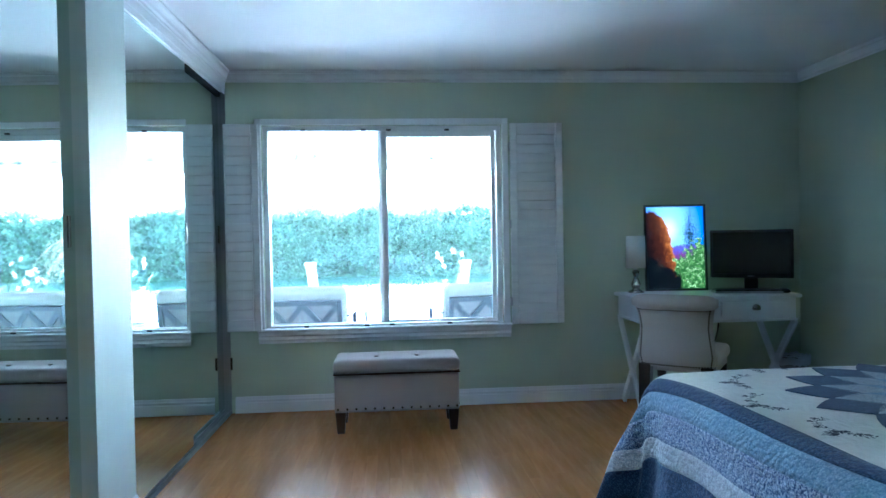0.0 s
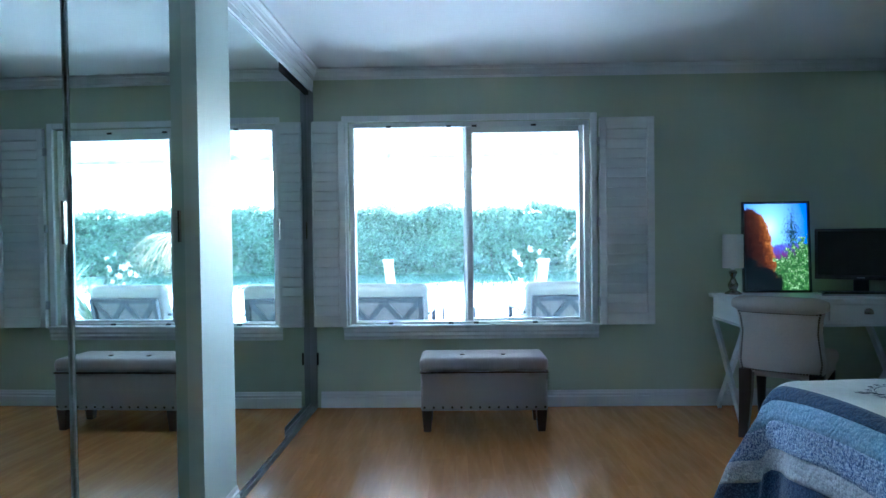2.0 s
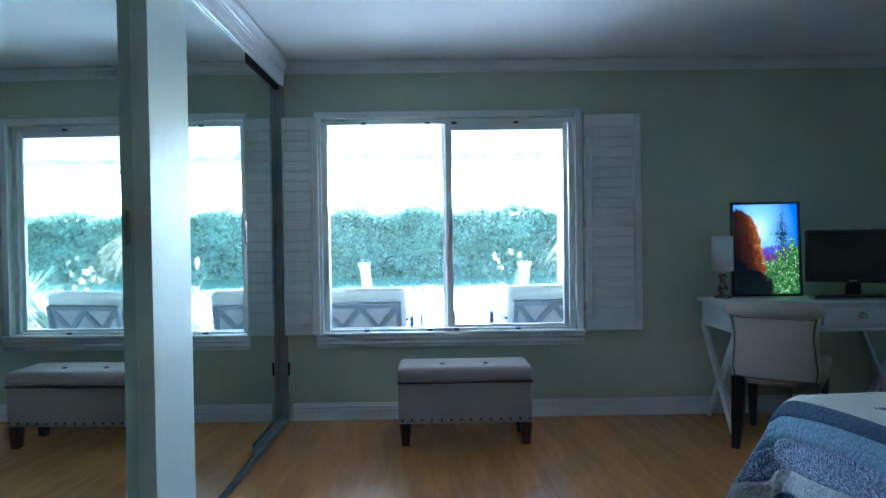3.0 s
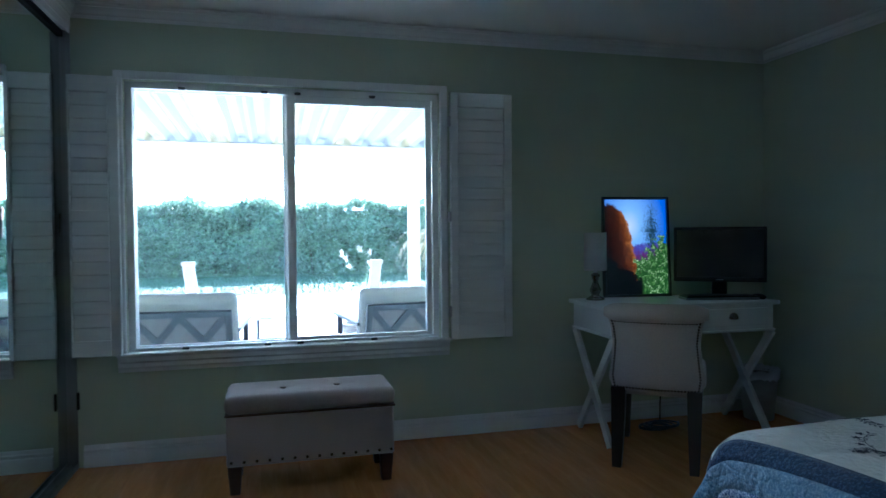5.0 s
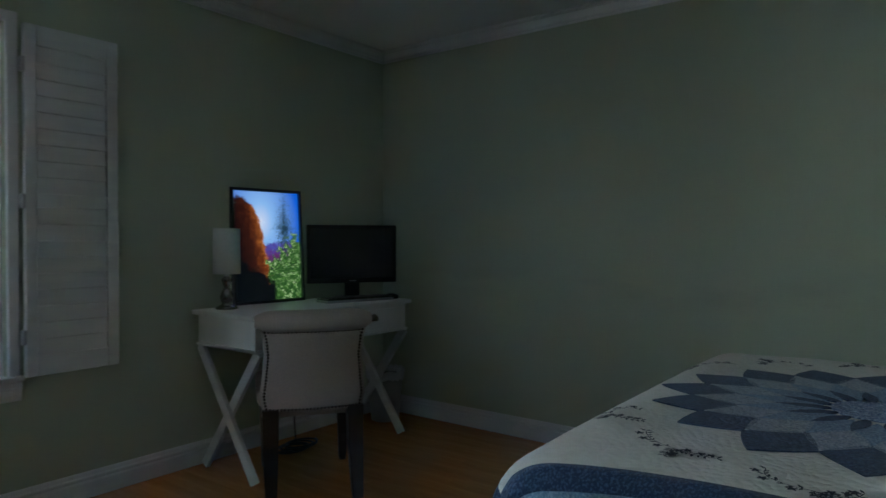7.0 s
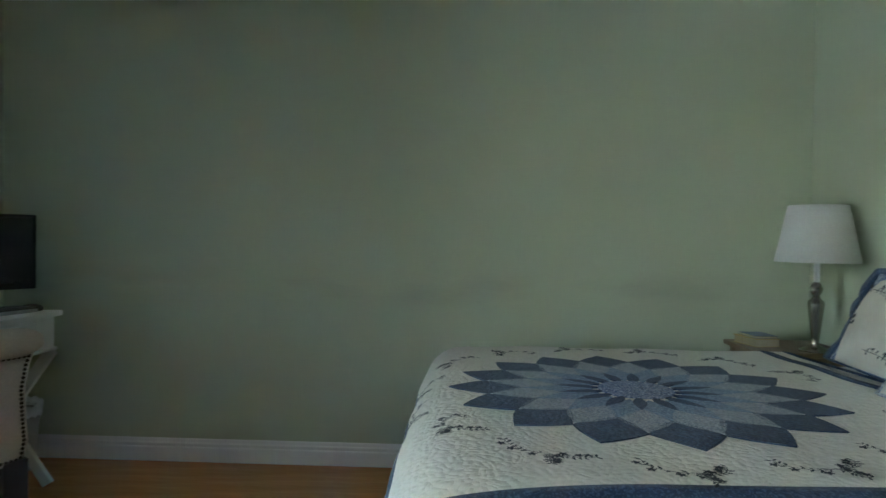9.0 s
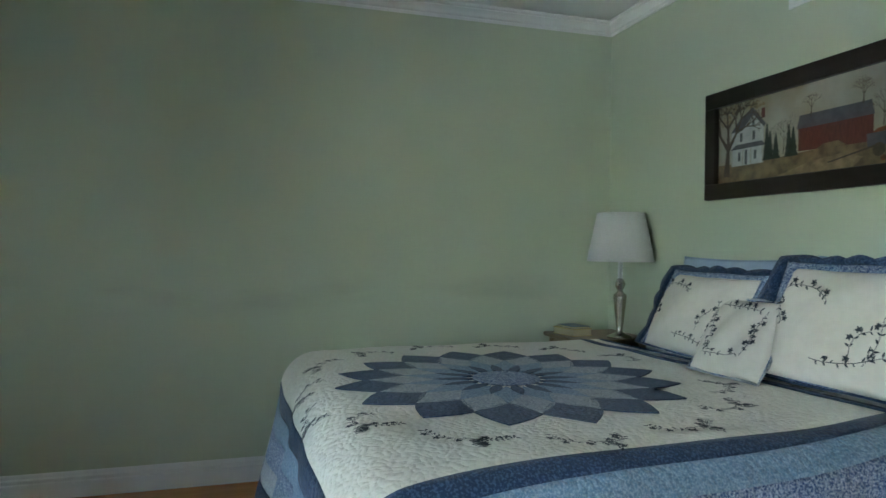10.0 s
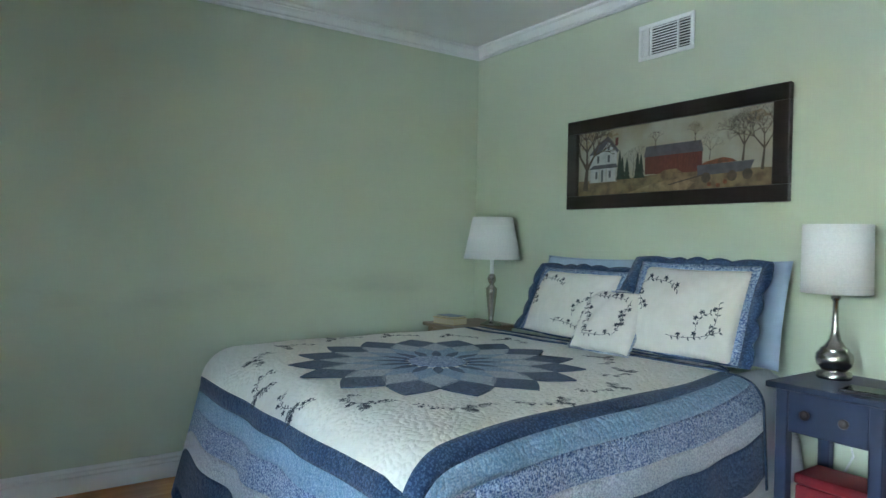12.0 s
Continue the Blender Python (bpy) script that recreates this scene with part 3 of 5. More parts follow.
    smask = math_node("MULTIPLY", above(math_node("ADD", 0.42, math_node("ADD", math_node("MULTIPLY", X, -0.42), math_node("MULTIPLY", mid, 0.35))), Z, 0.03), above(0.62, X, 0.05))
    col = over(smask, shade, col)
    b = n["Principled BSDF"]
    b.inputs["Base Color"].default_value = (0.01, 0.01, 0.01, 1)
    b.inputs["Roughness"].default_value = 0.3
    ln.new(col, b.inputs["Emission Color"])
    b.inputs["Emission Strength"].default_value = PICT_GLOW
    return m


PICT_GLOW = 0.05
PICT = pict_mat()
picture_screen()

mon = thing("monitor", "black flat computer monitor, switched off, on the desk", "monitor", Matrix.Translation((3.757, 4.496, DZ + 0.001)) @ Matrix.Rotation(radians(-32), 4, "Z"))
part("casing", block(-0.272, 0.0, 0.092, 0.272, 0.035, 0.438, 0.006, 2), BLACKP, mon)
part("screen", block(-0.252, -0.002, 0.122, 0.252, 0.001, 0.420), GLOSSB, mon, "glossy dark screen")
part("logo_bar", block(-0.022, -0.002, 0.103, 0.022, 0.001, 0.108), SILVERP, mon)
part("neck", block(-0.045, 0.012, 0.010, 0.045, 0.034, 0.10, 0.006, 2), BLACKP, mon)
bm = B()
lathe(bm, [(0.125, 0), (0.125, 0.006), (0.11, 0.012), (0.03, 0.016)], 0, 0.02, 36)
for v in bm.verts:
    v.co.y = 0.02 + (v.co.y - 0.02) * 0.75
part("foot", bm, BLACKP, mon, smooth=True)
kb = thing("keyboard", "slim silver and black keyboard on the desk", "keyboard", Matrix.Translation((3.65, 4.365, DZ + 0.001)) @ Matrix.Rotation(radians(-14), 4, "Z"))
part("body", block(-0.22, -0.065, 0, 0.22, 0.065, 0.014, 0.004, 2), SILVERP, kb)
part("deck", block(-0.216, -0.058, 0.014, 0.216, 0.064, 0.022, 0.003, 1), BLACKP, kb)
key0 = part("key", block(-0.0125, -0.0085, 0, 0.0125, 0.0085, 0.005, 0.001, 1), BLACKP, kb)
for r in range(5):
    for c in range(14):
        o = key0 if r == c == 0 else new("key", key0.data)
        o.parent = kb
        o.matrix_local = Matrix.Translation((-0.186 + c * 0.0286, -0.0435 + r * 0.021, 0.022))
bm = B()
bmesh.ops.create_uvsphere(bm, u_segments=16, v_segments=10, radius=0.05, matrix=Matrix.Diagonal((0.62, 1, 0.42, 1)))
bmesh.ops.translate(bm, verts=bm.verts, vec=(0, 0, 0.012))
for v in bm.verts:
    v.co.z = max(0, v.co.z)
mouse = tagged(part("mouse", bm, BLACKP, smooth=True), "small black computer mouse on the desk", "mouse")
mouse.matrix_world = Matrix.Translation((3.88, 4.30, DZ + 0.001)) @ Matrix.Rotation(0.3, 4, "Z")


def table_lamp(name, label, m, base_profile, shade, group="", finial=False):
    """A turned metal lamp; shade: bottom radius, top radius, bottom height, top height."""
    ob = thing(name, label, "table lamp", m, group)
    bm = lathe(B(), base_profile, n=36)
    part("base", bm, NICKEL, ob, smooth=True)
    r0, r1, z0, z1 = shade
    bm = B()
    n, rr = 40, []
    for r, z in ((r0, z0), (r1, z1), (r1 - 0.003, z1), (r0 - 0.003, z0)):
        rr.append([bm.verts.new((r * math.cos(2 * math.pi * i / n), r * math.sin(2 * math.pi * i / n), z)) for i in range(n)])
    for a, b in zip(rr, rr[1:] + rr[:1]):
        for i in range(n):
            bm.faces.new((a[i], a[(i + 1) % n], b[(i + 1) % n], b[i]))
    sh = part("shade", bm, SHADE, ob, "white linen drum shade", smooth=True)
    sh.data.polygons.foreach_set("use_smooth", [True] * len(sh.data.polygons))
    bm = lathe(B(), [(0.012, base_profile[-1][1]), (0.012, z0 + 0.02), (0.02, z0 + 0.025), (0.02, z0 + 0.07), (0.003, z0 + 0.075)], n=16)
    part("socket", bm, TRIM, ob)
    bm = B()
    for k in range(3):
        a = 2 * math.pi * k / 3
        tube(bm, [(0.01 * math.cos(a), 0.01 * math.sin(a), z1 - 0.02), ((r1 - 0.004) * math.cos(a), (r1 - 0.004) * math.sin(a), z1 - 0.012)], 0.002, 6)
    part("spider", bm, NICKEL, ob)
    return ob


table_lamp("table_lamp", "small silver table lamp with a white drum shade on the desk", Matrix.Translation((2.940, 4.575, DZ + 0.001)),
           [(0.055, 0), (0.055, 0.006), (0.040, 0.016), (0.022, 0.026), (0.030, 0.045), (0.034, 0.062), (0.022, 0.09), (0.014, 0.11), (0.022, 0.135), (0.027, 0.15), (0.012, 0.165)], (0.068, 0.066, 0.178, 0.408))

# ---- upholstered chair ----
chair = thing("desk_chair", "beige linen chair with rolled back and nailhead trim", "chair", Matrix.Translation((2.955, 3.945, 0)) @ Matrix.Rotation(radians(-36), 4, "Z"))


def curved_back(rows, halves, thick, n=14):
    bm = B()
    fr, bk = [], []
    for (y, z), hw in zip(rows, halves):
        a, b = [], []
        for i in range(n + 1):
            u = 2 * i / n - 1
            e = abs(u) ** 6
            a.append(bm.verts.new((hw * u, y - 0.028 * (1 - u * u) + 0.014 * e, z)))
            b.append(bm.verts.new((hw * u, y + thick - 0.028 * (1 - u * u) - 0.014 * e, z)))
        bk.append(a)
        fr.append(b)
    for g, flip in ((bk, False), (fr, True)):
        for r0, r1 in zip(g, g[1:]):
            for i in range(n):
                q = (r0[i], r0[i + 1], r1[i + 1], r1[i])
                bm.faces.new(q[::-1] if flip else q)
    for i in range(n):
        bm.faces.new((bk[0][i + 1], bk[0][i], fr[0][i], fr[0][i + 1]))
        bm.faces.new((bk[-1][i], bk[-1][i + 1], fr[-1][i + 1], fr[-1][i]))
    for r in range(len(rows) - 1):
        bm.faces.new((bk[r][0], bk[r + 1][0], fr[r + 1][0], fr[r][0]))
        bm.faces.new((bk[r + 1][n], bk[r][n], fr[r][n], fr[r + 1][n]))
    bmesh.ops.recalc_face_normals(bm, faces=bm.faces)
    return bm


rows = [(-0.018, 0.385), (-0.022, 0.40), (-0.026, 0.46), (-0.036, 0.55), (-0.050, 0.64), (-0.066, 0.72), (-0.074, 0.76)]
halves = [0.205, 0.222, 0.232, 0.222, 0.214, 0.222, 0.232]
part("backrest", curved_back(rows, halves, 0.075), LINEN, chair, smooth=True)
bm = B()
NR = 22
ringv = []
for i in range(NR + 1):
    u = 2 * i / NR - 1
    e = max(0.25, (1 - abs(u) ** 8)) ** 0.5
    cy = -0.070 - 0.030 * (1 - u * u) + 0.02
    ringv.append([bm.verts.new((0.255 * u, cy + 0.058 * e * math.cos(2 * math.pi * k / 16), 0.797 + 0.050 * e * math.sin(2 * math.pi * k / 16))) for k in range(16)])
for a, b in zip(ringv, ringv[1:]):
    for k in range(16):
        bm.faces.new((a[k], a[(k + 1) % 16], b[(k + 1) % 16], b[k]))
bm.faces.new(ringv[0])
bm.faces.new(list(reversed(ringv[-1])))
bmesh.ops.recalc_face_normals(bm, faces=bm.faces)
part("top_roll", bm, LINEN, chair, smooth=True)
part("seat", puffy(-0.245, 0.03, 0.395, 0.245, 0.50, 0.485, 0.035, 6), LINEN, chair, smooth=True)
part("seat_rail", block(-0.225, 0.035, 0.350, 0.225, 0.485, 0.396, 0.006, 1), LINEN, chair)
for sx in (-1, 1):
    bm = B()
    prev = None
    for z, y, r in ((0.0, -0.085, 0.023), (0.12, -0.045, 0.029), (0.24, -0.012, 0.034), (0.40, 0.004, 0.037)):
        ring = [bm.verts.new((sx * 0.188 + dx * r, y + dy * r, z)) for dx, dy in ((-1, -1), (1, -1), (1, 1), (-1, 1))]
        if prev:
            for k in range(4):
                bm.faces.new((prev[k], prev[(k + 1) % 4], ring[(k + 1) % 4], ring[k]))
        else:
            bm.faces.new(ring[::-1])
        prev = ring
    bm.faces.new(prev)
    part("leg", bm, WOODDK, chair)
    bm = B()
    lathe(bm, [(0.018, 0), (0.022, 0.03), (0.028, 0.20), (0.034, 0.32), (0.034, 0.355)], sx * 0.195, 0.445, 16)
    part("leg", bm, WOODDK, chair, smooth=True)


def back_y(u, z):
    ys = np.interp(z, [r[1] for r in rows], [r[0] for r in rows])
    return float(ys) - 0.028 * (1 - u * u) - 0.003


pts = []
for i in range(25):
    z = 0.405 + 0.345 * i / 24
    hw = float(np.interp(z, [r[1] for r in rows], halves))
    for sx in (-1, 1):
        u = sx * (hw - 0.016) / hw
        pts.append((u * hw, back_y(u, z) + 0.014 * abs(u) ** 6, z))
for i in range(27):
    u = 0.92 * (2 * i / 26 - 1)
    pts.append((u * 0.224, back_y(u, 0.405) + 0.014 * abs(u) ** 6, 0.402))
    pts.append((u * 0.232, back_y(u, 0.752) + 0.014 * abs(u) ** 6, 0.752))
nail_row(chair, pts, 0.0062)

wb = thing("waste_bin", "grey plastic waste bin with a liner by the desk", "waste bin", Matrix.Translation((4.075, 4.525, 0)))
bm = lathe(B(), [(0.085, 0), (0.090, 0.006), (0.115, 0.30), (0.120, 0.305), (0.111, 0.30), (0.088, 0.01)], n=28)
part("bucket", bm, GREYP, wb, smooth=True)
bm = B()
n = 44
ra = [bm.verts.new((0.121 * math.cos(2 * math.pi * i / n), 0.121 * math.sin(2 * math.pi * i / n), 0.255 + 0.02 * random.random())) for i in range(n)]
rb = [bm.verts.new((0.126 * math.cos(2 * math.pi * i / n), 0.126 * math.sin(2 * math.pi * i / n), 0.315 + 0.02 * random.random())) for i in range(n)]
rc = [bm.verts.new((0.105 * math.cos(2 * math.pi * i / n), 0.105 * math.sin(2 * math.pi * i / n), 0.29)) for i in range(n)]
for a, b in ((ra, rb), (rb, rc)):
    for i in range(n):
        bm.faces.new((a[i], a[(i + 1) % n], b[(i + 1) % n], b[i]))
part("liner", bm, SHEETW, wb, smooth=True)
cab = thing("cable_bundle", "black power cables coiled on the floor under the desk", "cable")
for k in range(3):
    ptsc = [(3.30 + 0.03 * k + 0.10 * math.cos(0.5 * i + k), 4.50 + 0.07 * math.sin(0.5 * i + k), 0.008 + 0.006 * k + 0.0006 * i) for i in range(22)]
    part("cable", tube(B(), ptsc, 0.005, 6), BLACKP, cab, smooth=True)
part("cable", tube(B(), [(3.62, 4.69, 0.62), (3.60, 4.68, 0.5), (3.56, 4.66, 0.40), (3.50, 4.66, 0.38), (3.46, 4.67, 0.30), (3.42, 4.63, 0.12), (3.38, 4.57, 0.02)], 0.005, 6), BLACKP, cab, smooth=True)

# ---- bed, quilt and pillows ----
BX0, BX1, BY0, BY1, BZ = 2.27, 3.77, 0.672, 2.45, 0.705
bed = thing("bed", "queen bed with a white mattress and a pale bed skirt", "bed")
part("box_spring", block(BX0 + 0.02, BY0, 0.20, BX1 - 0.02, BY1 - 0.02, 0.44, 0.03, 3), SHEETW, bed)
part("mattress", block(BX0 + 0.01, BY0, 0.442, BX1 - 0.01, BY1 - 0.10, BZ - 0.040, 0.08, 4), SHEETW, bed, smooth=False)
for x in (BX0 + 0.08, BX1 - 0.08):
    for y in (BY0 + 0.08, BY1 - 0.1):
        part("leg", block(x - 0.03, y - 0.03, 0, x + 0.03, y + 0.03, 0.2), WOODDK, bed)
bm = B()
path = [(BX0 + 0.01, BY0 + 0.005)] + [(BX0 + 0.01, BY0 + (BY1 - BY0) * i / 90) for i in range(1, 90)] + [(BX0 + 0.01 + (BX1 - BX0 - 0.02) * i / 80, BY1 - 0.01) for i in range(81)] + [(BX1 - 0.01, BY1 - (BY1 - BY0) * i / 90) for i in range(1, 90)]
pr = None
for i, (x, y) in enumerate(path):
    wv = 0.010 * math.sin(i * 1.1) + 0.006 * math.sin(i * 0.37)
    nx = -1 if i < 90 else (1 if i > 170 else 0)
    ny = 1 if 90 <= i <= 170 else 0
    col = [bm.verts.new((x + nx * (0.004 + wv * k), y + ny * (0.004 + wv * k), z)) for z, k in ((0.42, 0.1), (0.25, 0.7), (0.02, 1.3))]
    if pr:
        for k in range(2):
            bm.faces.new((pr[k], pr[k + 1], col[k + 1], col[k]))
    pr = col
part("bed_skirt", bm, SHEETW, bed, "white gathered bed skirt", smooth=True)

bm = B()
g = []
for i in range(13):
    y = 0.69 + 0.40 * i / 12
    row = []
    for k in range(9):
        z = BZ - 0.012 - (BZ - 0.012 - 0.30) * k / 8
        row.append(bm.verts.new((BX0 - 0.02 - 0.004 - (0.025 if k else -0.06) - 0.005 * math.sin(i * 1.3 + k * 0.2) * k / 8 - 0.07 * k / 8, y, z)))
    g.append(row)
for r0, r1 in zip(g, g[1:]):
    for k in range(8):
        bm.faces.new((r0[k], r0[k + 1], r1[k + 1], r1[k]))
o = part("sheet_drop", bm, SHEETW, bed, "white sheet hanging beside the head", smooth=True)
md = o.modifiers.new("thickness", "SOLIDIFY")
md.thickness, md.offset = 0.004, 0

quilt = thing("quilt", "cream and blue patchwork quilt with a large flower", "quilt")
QCX, QCY = 2.993, 1.81           # the flower's middle
CX0, CX1, CYF = 2.245, 3.76, 2.336   # where the cloth leaves the flat top of the bed


def seam_w(y):
    """The cream panel's edges on the spread cloth; it lies a little askew on the bed."""
    return 2.2387 - 0.1127 * (y - 1.7) + (y - 2.5) * (-0.109 * (y - 1.7) - 0.161 * (y - 1.7) ** 2)


def seam_e(y):
    return 3.855 - 0.05 * (y - 2.5)


def seam_f(x):
    return 2.5287 + 0.0347 * (x - 3) - 0.012 * (x - 2.15) * (x - 3.6)


def seam_h(x):
    return 0.962 + 0.10 * (x - 2.38)


def drape(x, y):
    """Where a place of the spread cloth comes to lie: flat on the bed, rolled over its edge, then hanging in soft folds."""
    dx = x - min(max(x, CX0), CX1)
    dy = max(0.0, y - CYF)
    s = math.hypot(dx, dy)
    flat = 0.0025 * math.sin(x * 17) * math.sin(y * 13)
    if s < 1e-6:
        return Vector((x, y, BZ + flat))
    nx, ny = dx / s, dy / s
    w, c = ny * ny, 4 * nx * nx * ny * ny
    r = 0.103 + 0.066 * w
    flare = 0.09 + 0.15 * w + (0.20 if dx < 0 else 0.04) * c
    a, d = min(s / r, math.pi / 2), max(0.0, s - r * math.pi / 2)
    off = r * math.sin(a) + flare * d
    z = BZ - r * (1 - math.cos(a)) - d * math.sqrt(1 - flare * flare)
    bx, by = x - dx, y - dy
    ang = math.atan2(dy, abs(dx))
    dep = max(0.0, s - 0.13)
    ripple = (1 - w) * math.sin(by * 19 + 1.5 * math.sin(by * 5)) * (0.03 + 0.05 * max(0.0, by - 1.3)) + w * math.sin(bx * 13 + 1.1 * math.sin(bx * 4.3)) * 0.05
    off += min(dep, 0.3) * (ripple * (1 - c) + (0.17 if dx < 0 else 0.05) * c * math.sin(ang * 11 + 0.6))
    near = max(0.0, 1 - math.hypot(min(bx - CX0, CX1 - bx), by - CYF) / 0.4)
    return Vector((bx + nx * off, by + ny * off, max(0.015, z - 0.005 * near * near) + flat * max(0.0, 1 - s / 0.1)))


def ring(w, yend, nw=80, nf=64):
    """The line on the cloth that runs w outside the panel's seam: west side, foot, east side."""
    yc = seam_f(2.15) + w
    xc = seam_w(yc - w) - w
    ye = seam_f(3.855) + w
    xe = seam_e(ye - w) + w
    pts = []
    for i in range(nw):
        y = yend + (yc - yend) * i / nw
        pts.append((seam_w(min(y, yc - w)) - w, y))
    for i in range(nf + 1):
        x = xc + (xe - xc) * i / nf
        pts.append((x, seam_f(x) + w))
    for i in range(1, nw + 1):
        y = ye + (yend + 0.13 - ye) * i / nw
        pts.append((seam_e(min(y, ye - w)) + w, y))
    return pts


def q_band(name, s0, s1, material, label="", yend=1.0):
    k = max(2, round((s1 - s0) / 0.016))
    bm = B()
    g = [[bm.verts.new(drape(x, y)) for x, y in ring(s0 + (s1 - s0) * j / k, yend)] for j in range(k + 1)]
    for a, b in zip(g, g[1:]):
        for i in range(len(a) - 1):
            bm.faces.new((a[i], a[i + 1], b[i + 1], b[i]))
    bmesh.ops.recalc_face_normals(bm, faces=bm.faces)
    ob = part(name, bm, material, quilt, label, smooth=True)
    md = ob.modifiers.new("thickness", "SOLIDIFY")
    md.thickness, md.offset = 0.008, -1
    return ob


# the cream panel, from under the pillows to its seam at the foot
bm = B()
grid = []
for j in range(81):
    row = []
    for i in range(81):
        x = 2.2 + 1.6 * i / 80
        for _ in range(5):
            y0_ = seam_h(x) - 0.10
            y = y0_ + (seam_f(x) - y0_) * j / 80
            x = seam_w(y) + (seam_e(y) - seam_w(y)) * i / 80
        row.append(bm.verts.new(drape(x, y)))
    grid.append(row)
for g0, g1 in zip(grid, grid[1:]):
    for i in range(80):
        bm.faces.new((g0[i], g0[i + 1], g1[i + 1], g1[i]))
bmesh.ops.recalc_face_normals(bm, faces=bm.faces)
part("panel", bm, WHITEC, quilt, "cream quilted centre panel", smooth=True)
for b in (("border", 0.0, 0.063, NAVY, "navy inner border", 0.965), ("band", 0.063, 0.135, PALEB, "pale blue print band"), ("band", 0.135, 0.232, MIDB, "mid blue speckled band"),
          ("band", 0.232, 0.308, GREYB, "grey white band"), ("hem", 0.308, 0.465, NAVY, "navy hem")):
    q_band(*b)


def stripe(name, pts, half, material, label):
    """A flat ribbon of cloth stitched along a line on the spread quilt."""
    bm = B()
    g = []
    for k, (x, y) in enumerate(pts):
        p = drape(x, y)
        q = drape(*pts[min(k + 1, len(pts) - 1)]) - drape(*pts[max(k - 1, 0)])
        up = Vector((0, 0, 1)) if CX0 < x < CX1 else Vector((-1 if x < CX0 else 1, 0, 0.6)).normalized()
        e = q.cross(up).normalized() * half
        g.append([bm.verts.new(p + e + up * h_) for h_, e in ((0.0005, e), (0.005, e), (0.005, -e), (0.0005, -e))])
    for r0, r1 in zip(g, g[1:]):
        for k in range(4):
            bm.faces.new((r0[k], r0[(k + 1) % 4], r1[(k + 1) % 4], r1[k]))
    bmesh.ops.recalc_face_normals(bm, faces=bm.faces)
    part(name, bm, material, quilt, label, smooth=True)


stripe("stripe", [(2.31 + 1.45 * i / 40, seam_h(2.31 + 1.45 * i / 40)) for i in range(41)], 0.017, NAVY, "navy stripe across the head end")
stripe("stripe", [(2.40 + 1.36 * i / 40, seam_h(2.40 + 1.36 * i / 40) - 0.085) for i in range(41)], 0.009, NAVY, "navy stripe across the head end")
stripe("binding", [(2.40 - 0.12 * i / 8, 0.88 + 0.12 * (i / 8) ** 1.5) for i in range(8)] + [(2.28 - 0.475 * i / 30, 1.0) for i in range(31)], 0.006, NAVY, "navy binding down the head end")


def kite(ri, rs, ro, ang, half, bulge=0.0):
    """A petal patch between the radii ri, rs and ro about the flower's centre."""
    bm = B()
    pts = []

    def pol(r, a):
        return Vector((r * math.cos(a), r * math.sin(a), 0))
    corner = [pol(ri, ang), pol(rs, ang - half), pol(ro, ang), pol(rs, ang + half)]
    mids = []
    for k in range(4):
        a, b = corner[k], corner[(k + 1) % 4]
        for t in (0.0, 0.33, 0.67):
            p = a.lerp(b, t)
            d = p - sum(corner, Vector()) / 4
            mids.append(p + d.normalized() * bulge * math.sin(math.pi * t))
    top = [bm.verts.new(p + Vector((0, 0, 0.0042))) for p in mids]
    bot = [bm.verts.new(p) for p in mids]
    bm.faces.new(top)
    for i in range(len(top)):
        j = (i + 1) % len(top)
        bm.faces.new((bot[i], bot[j], top[j], top[i]))
    return bm


NP = 16
st = 2 * math.pi / NP
for ri, rs, ro, turn, wide, mt, lab in ((0.335, 0.462, 0.566, 0, 0.5, NAVY, "navy outer petal"), (0.228, 0.352, 0.452, 0.5, 0.5, KITEG, "grey print petal"),
                                        (0.130, 0.240, 0.345, 0, 0.5, KITEB, "blue print petal"), (0.100, 0.165, 0.245, 0.5, 0.30, NAVY, "slim navy petal")):
    first = None
    for k in range(NP):
        a = radians(91) + (k + turn) * st
        if first is None:
            first = part("petal", kite(ri, rs, ro, 0, wide * st, 0.006), mt, quilt, lab)
            o = first
        else:
            o = new("petal", first.data)
            o.parent = quilt
            o["label"] = lab
        o.matrix_local = Matrix.Translation((QCX, QCY, BZ - 0.0005 + (0.001 if wide < 0.4 else 0))) @ Matrix.Rotation(a, 4, "Z")
bm = lathe(B(), [(0.112, 0), (0.112, 0.0048), (0.09, 0.0052)], n=30)
bmesh.ops.translate(bm, verts=bm.verts, vec=(QCX, QCY, BZ + 0.001))
part("flower_centre", bm, MIDB, quilt, "speckled blue flower centre")


def leaf(bm, p, a, ln, up, side, wide=0.36):
    """One stitched leaf: a raised lens shape at p in the plane of side and up, pointing at angle a."""
    d = side * math.cos(a) + up * math.sin(a)
    e = side * -math.sin(a) + up * math.cos(a)
    nrm = side.cross(up).normalized() * 0.0022
    q = [p, p + d * ln * 0.35 + e * ln * wide * 0.5, p + d * ln * 0.75 + e * ln * wide * 0.35, p + d * ln, p + d * ln * 0.75 - e * ln * wide * 0.35, p + d * ln * 0.35 - e * ln * wide * 0.5]
    bm.faces.new([bm.verts.new(v + nrm) for v in q])


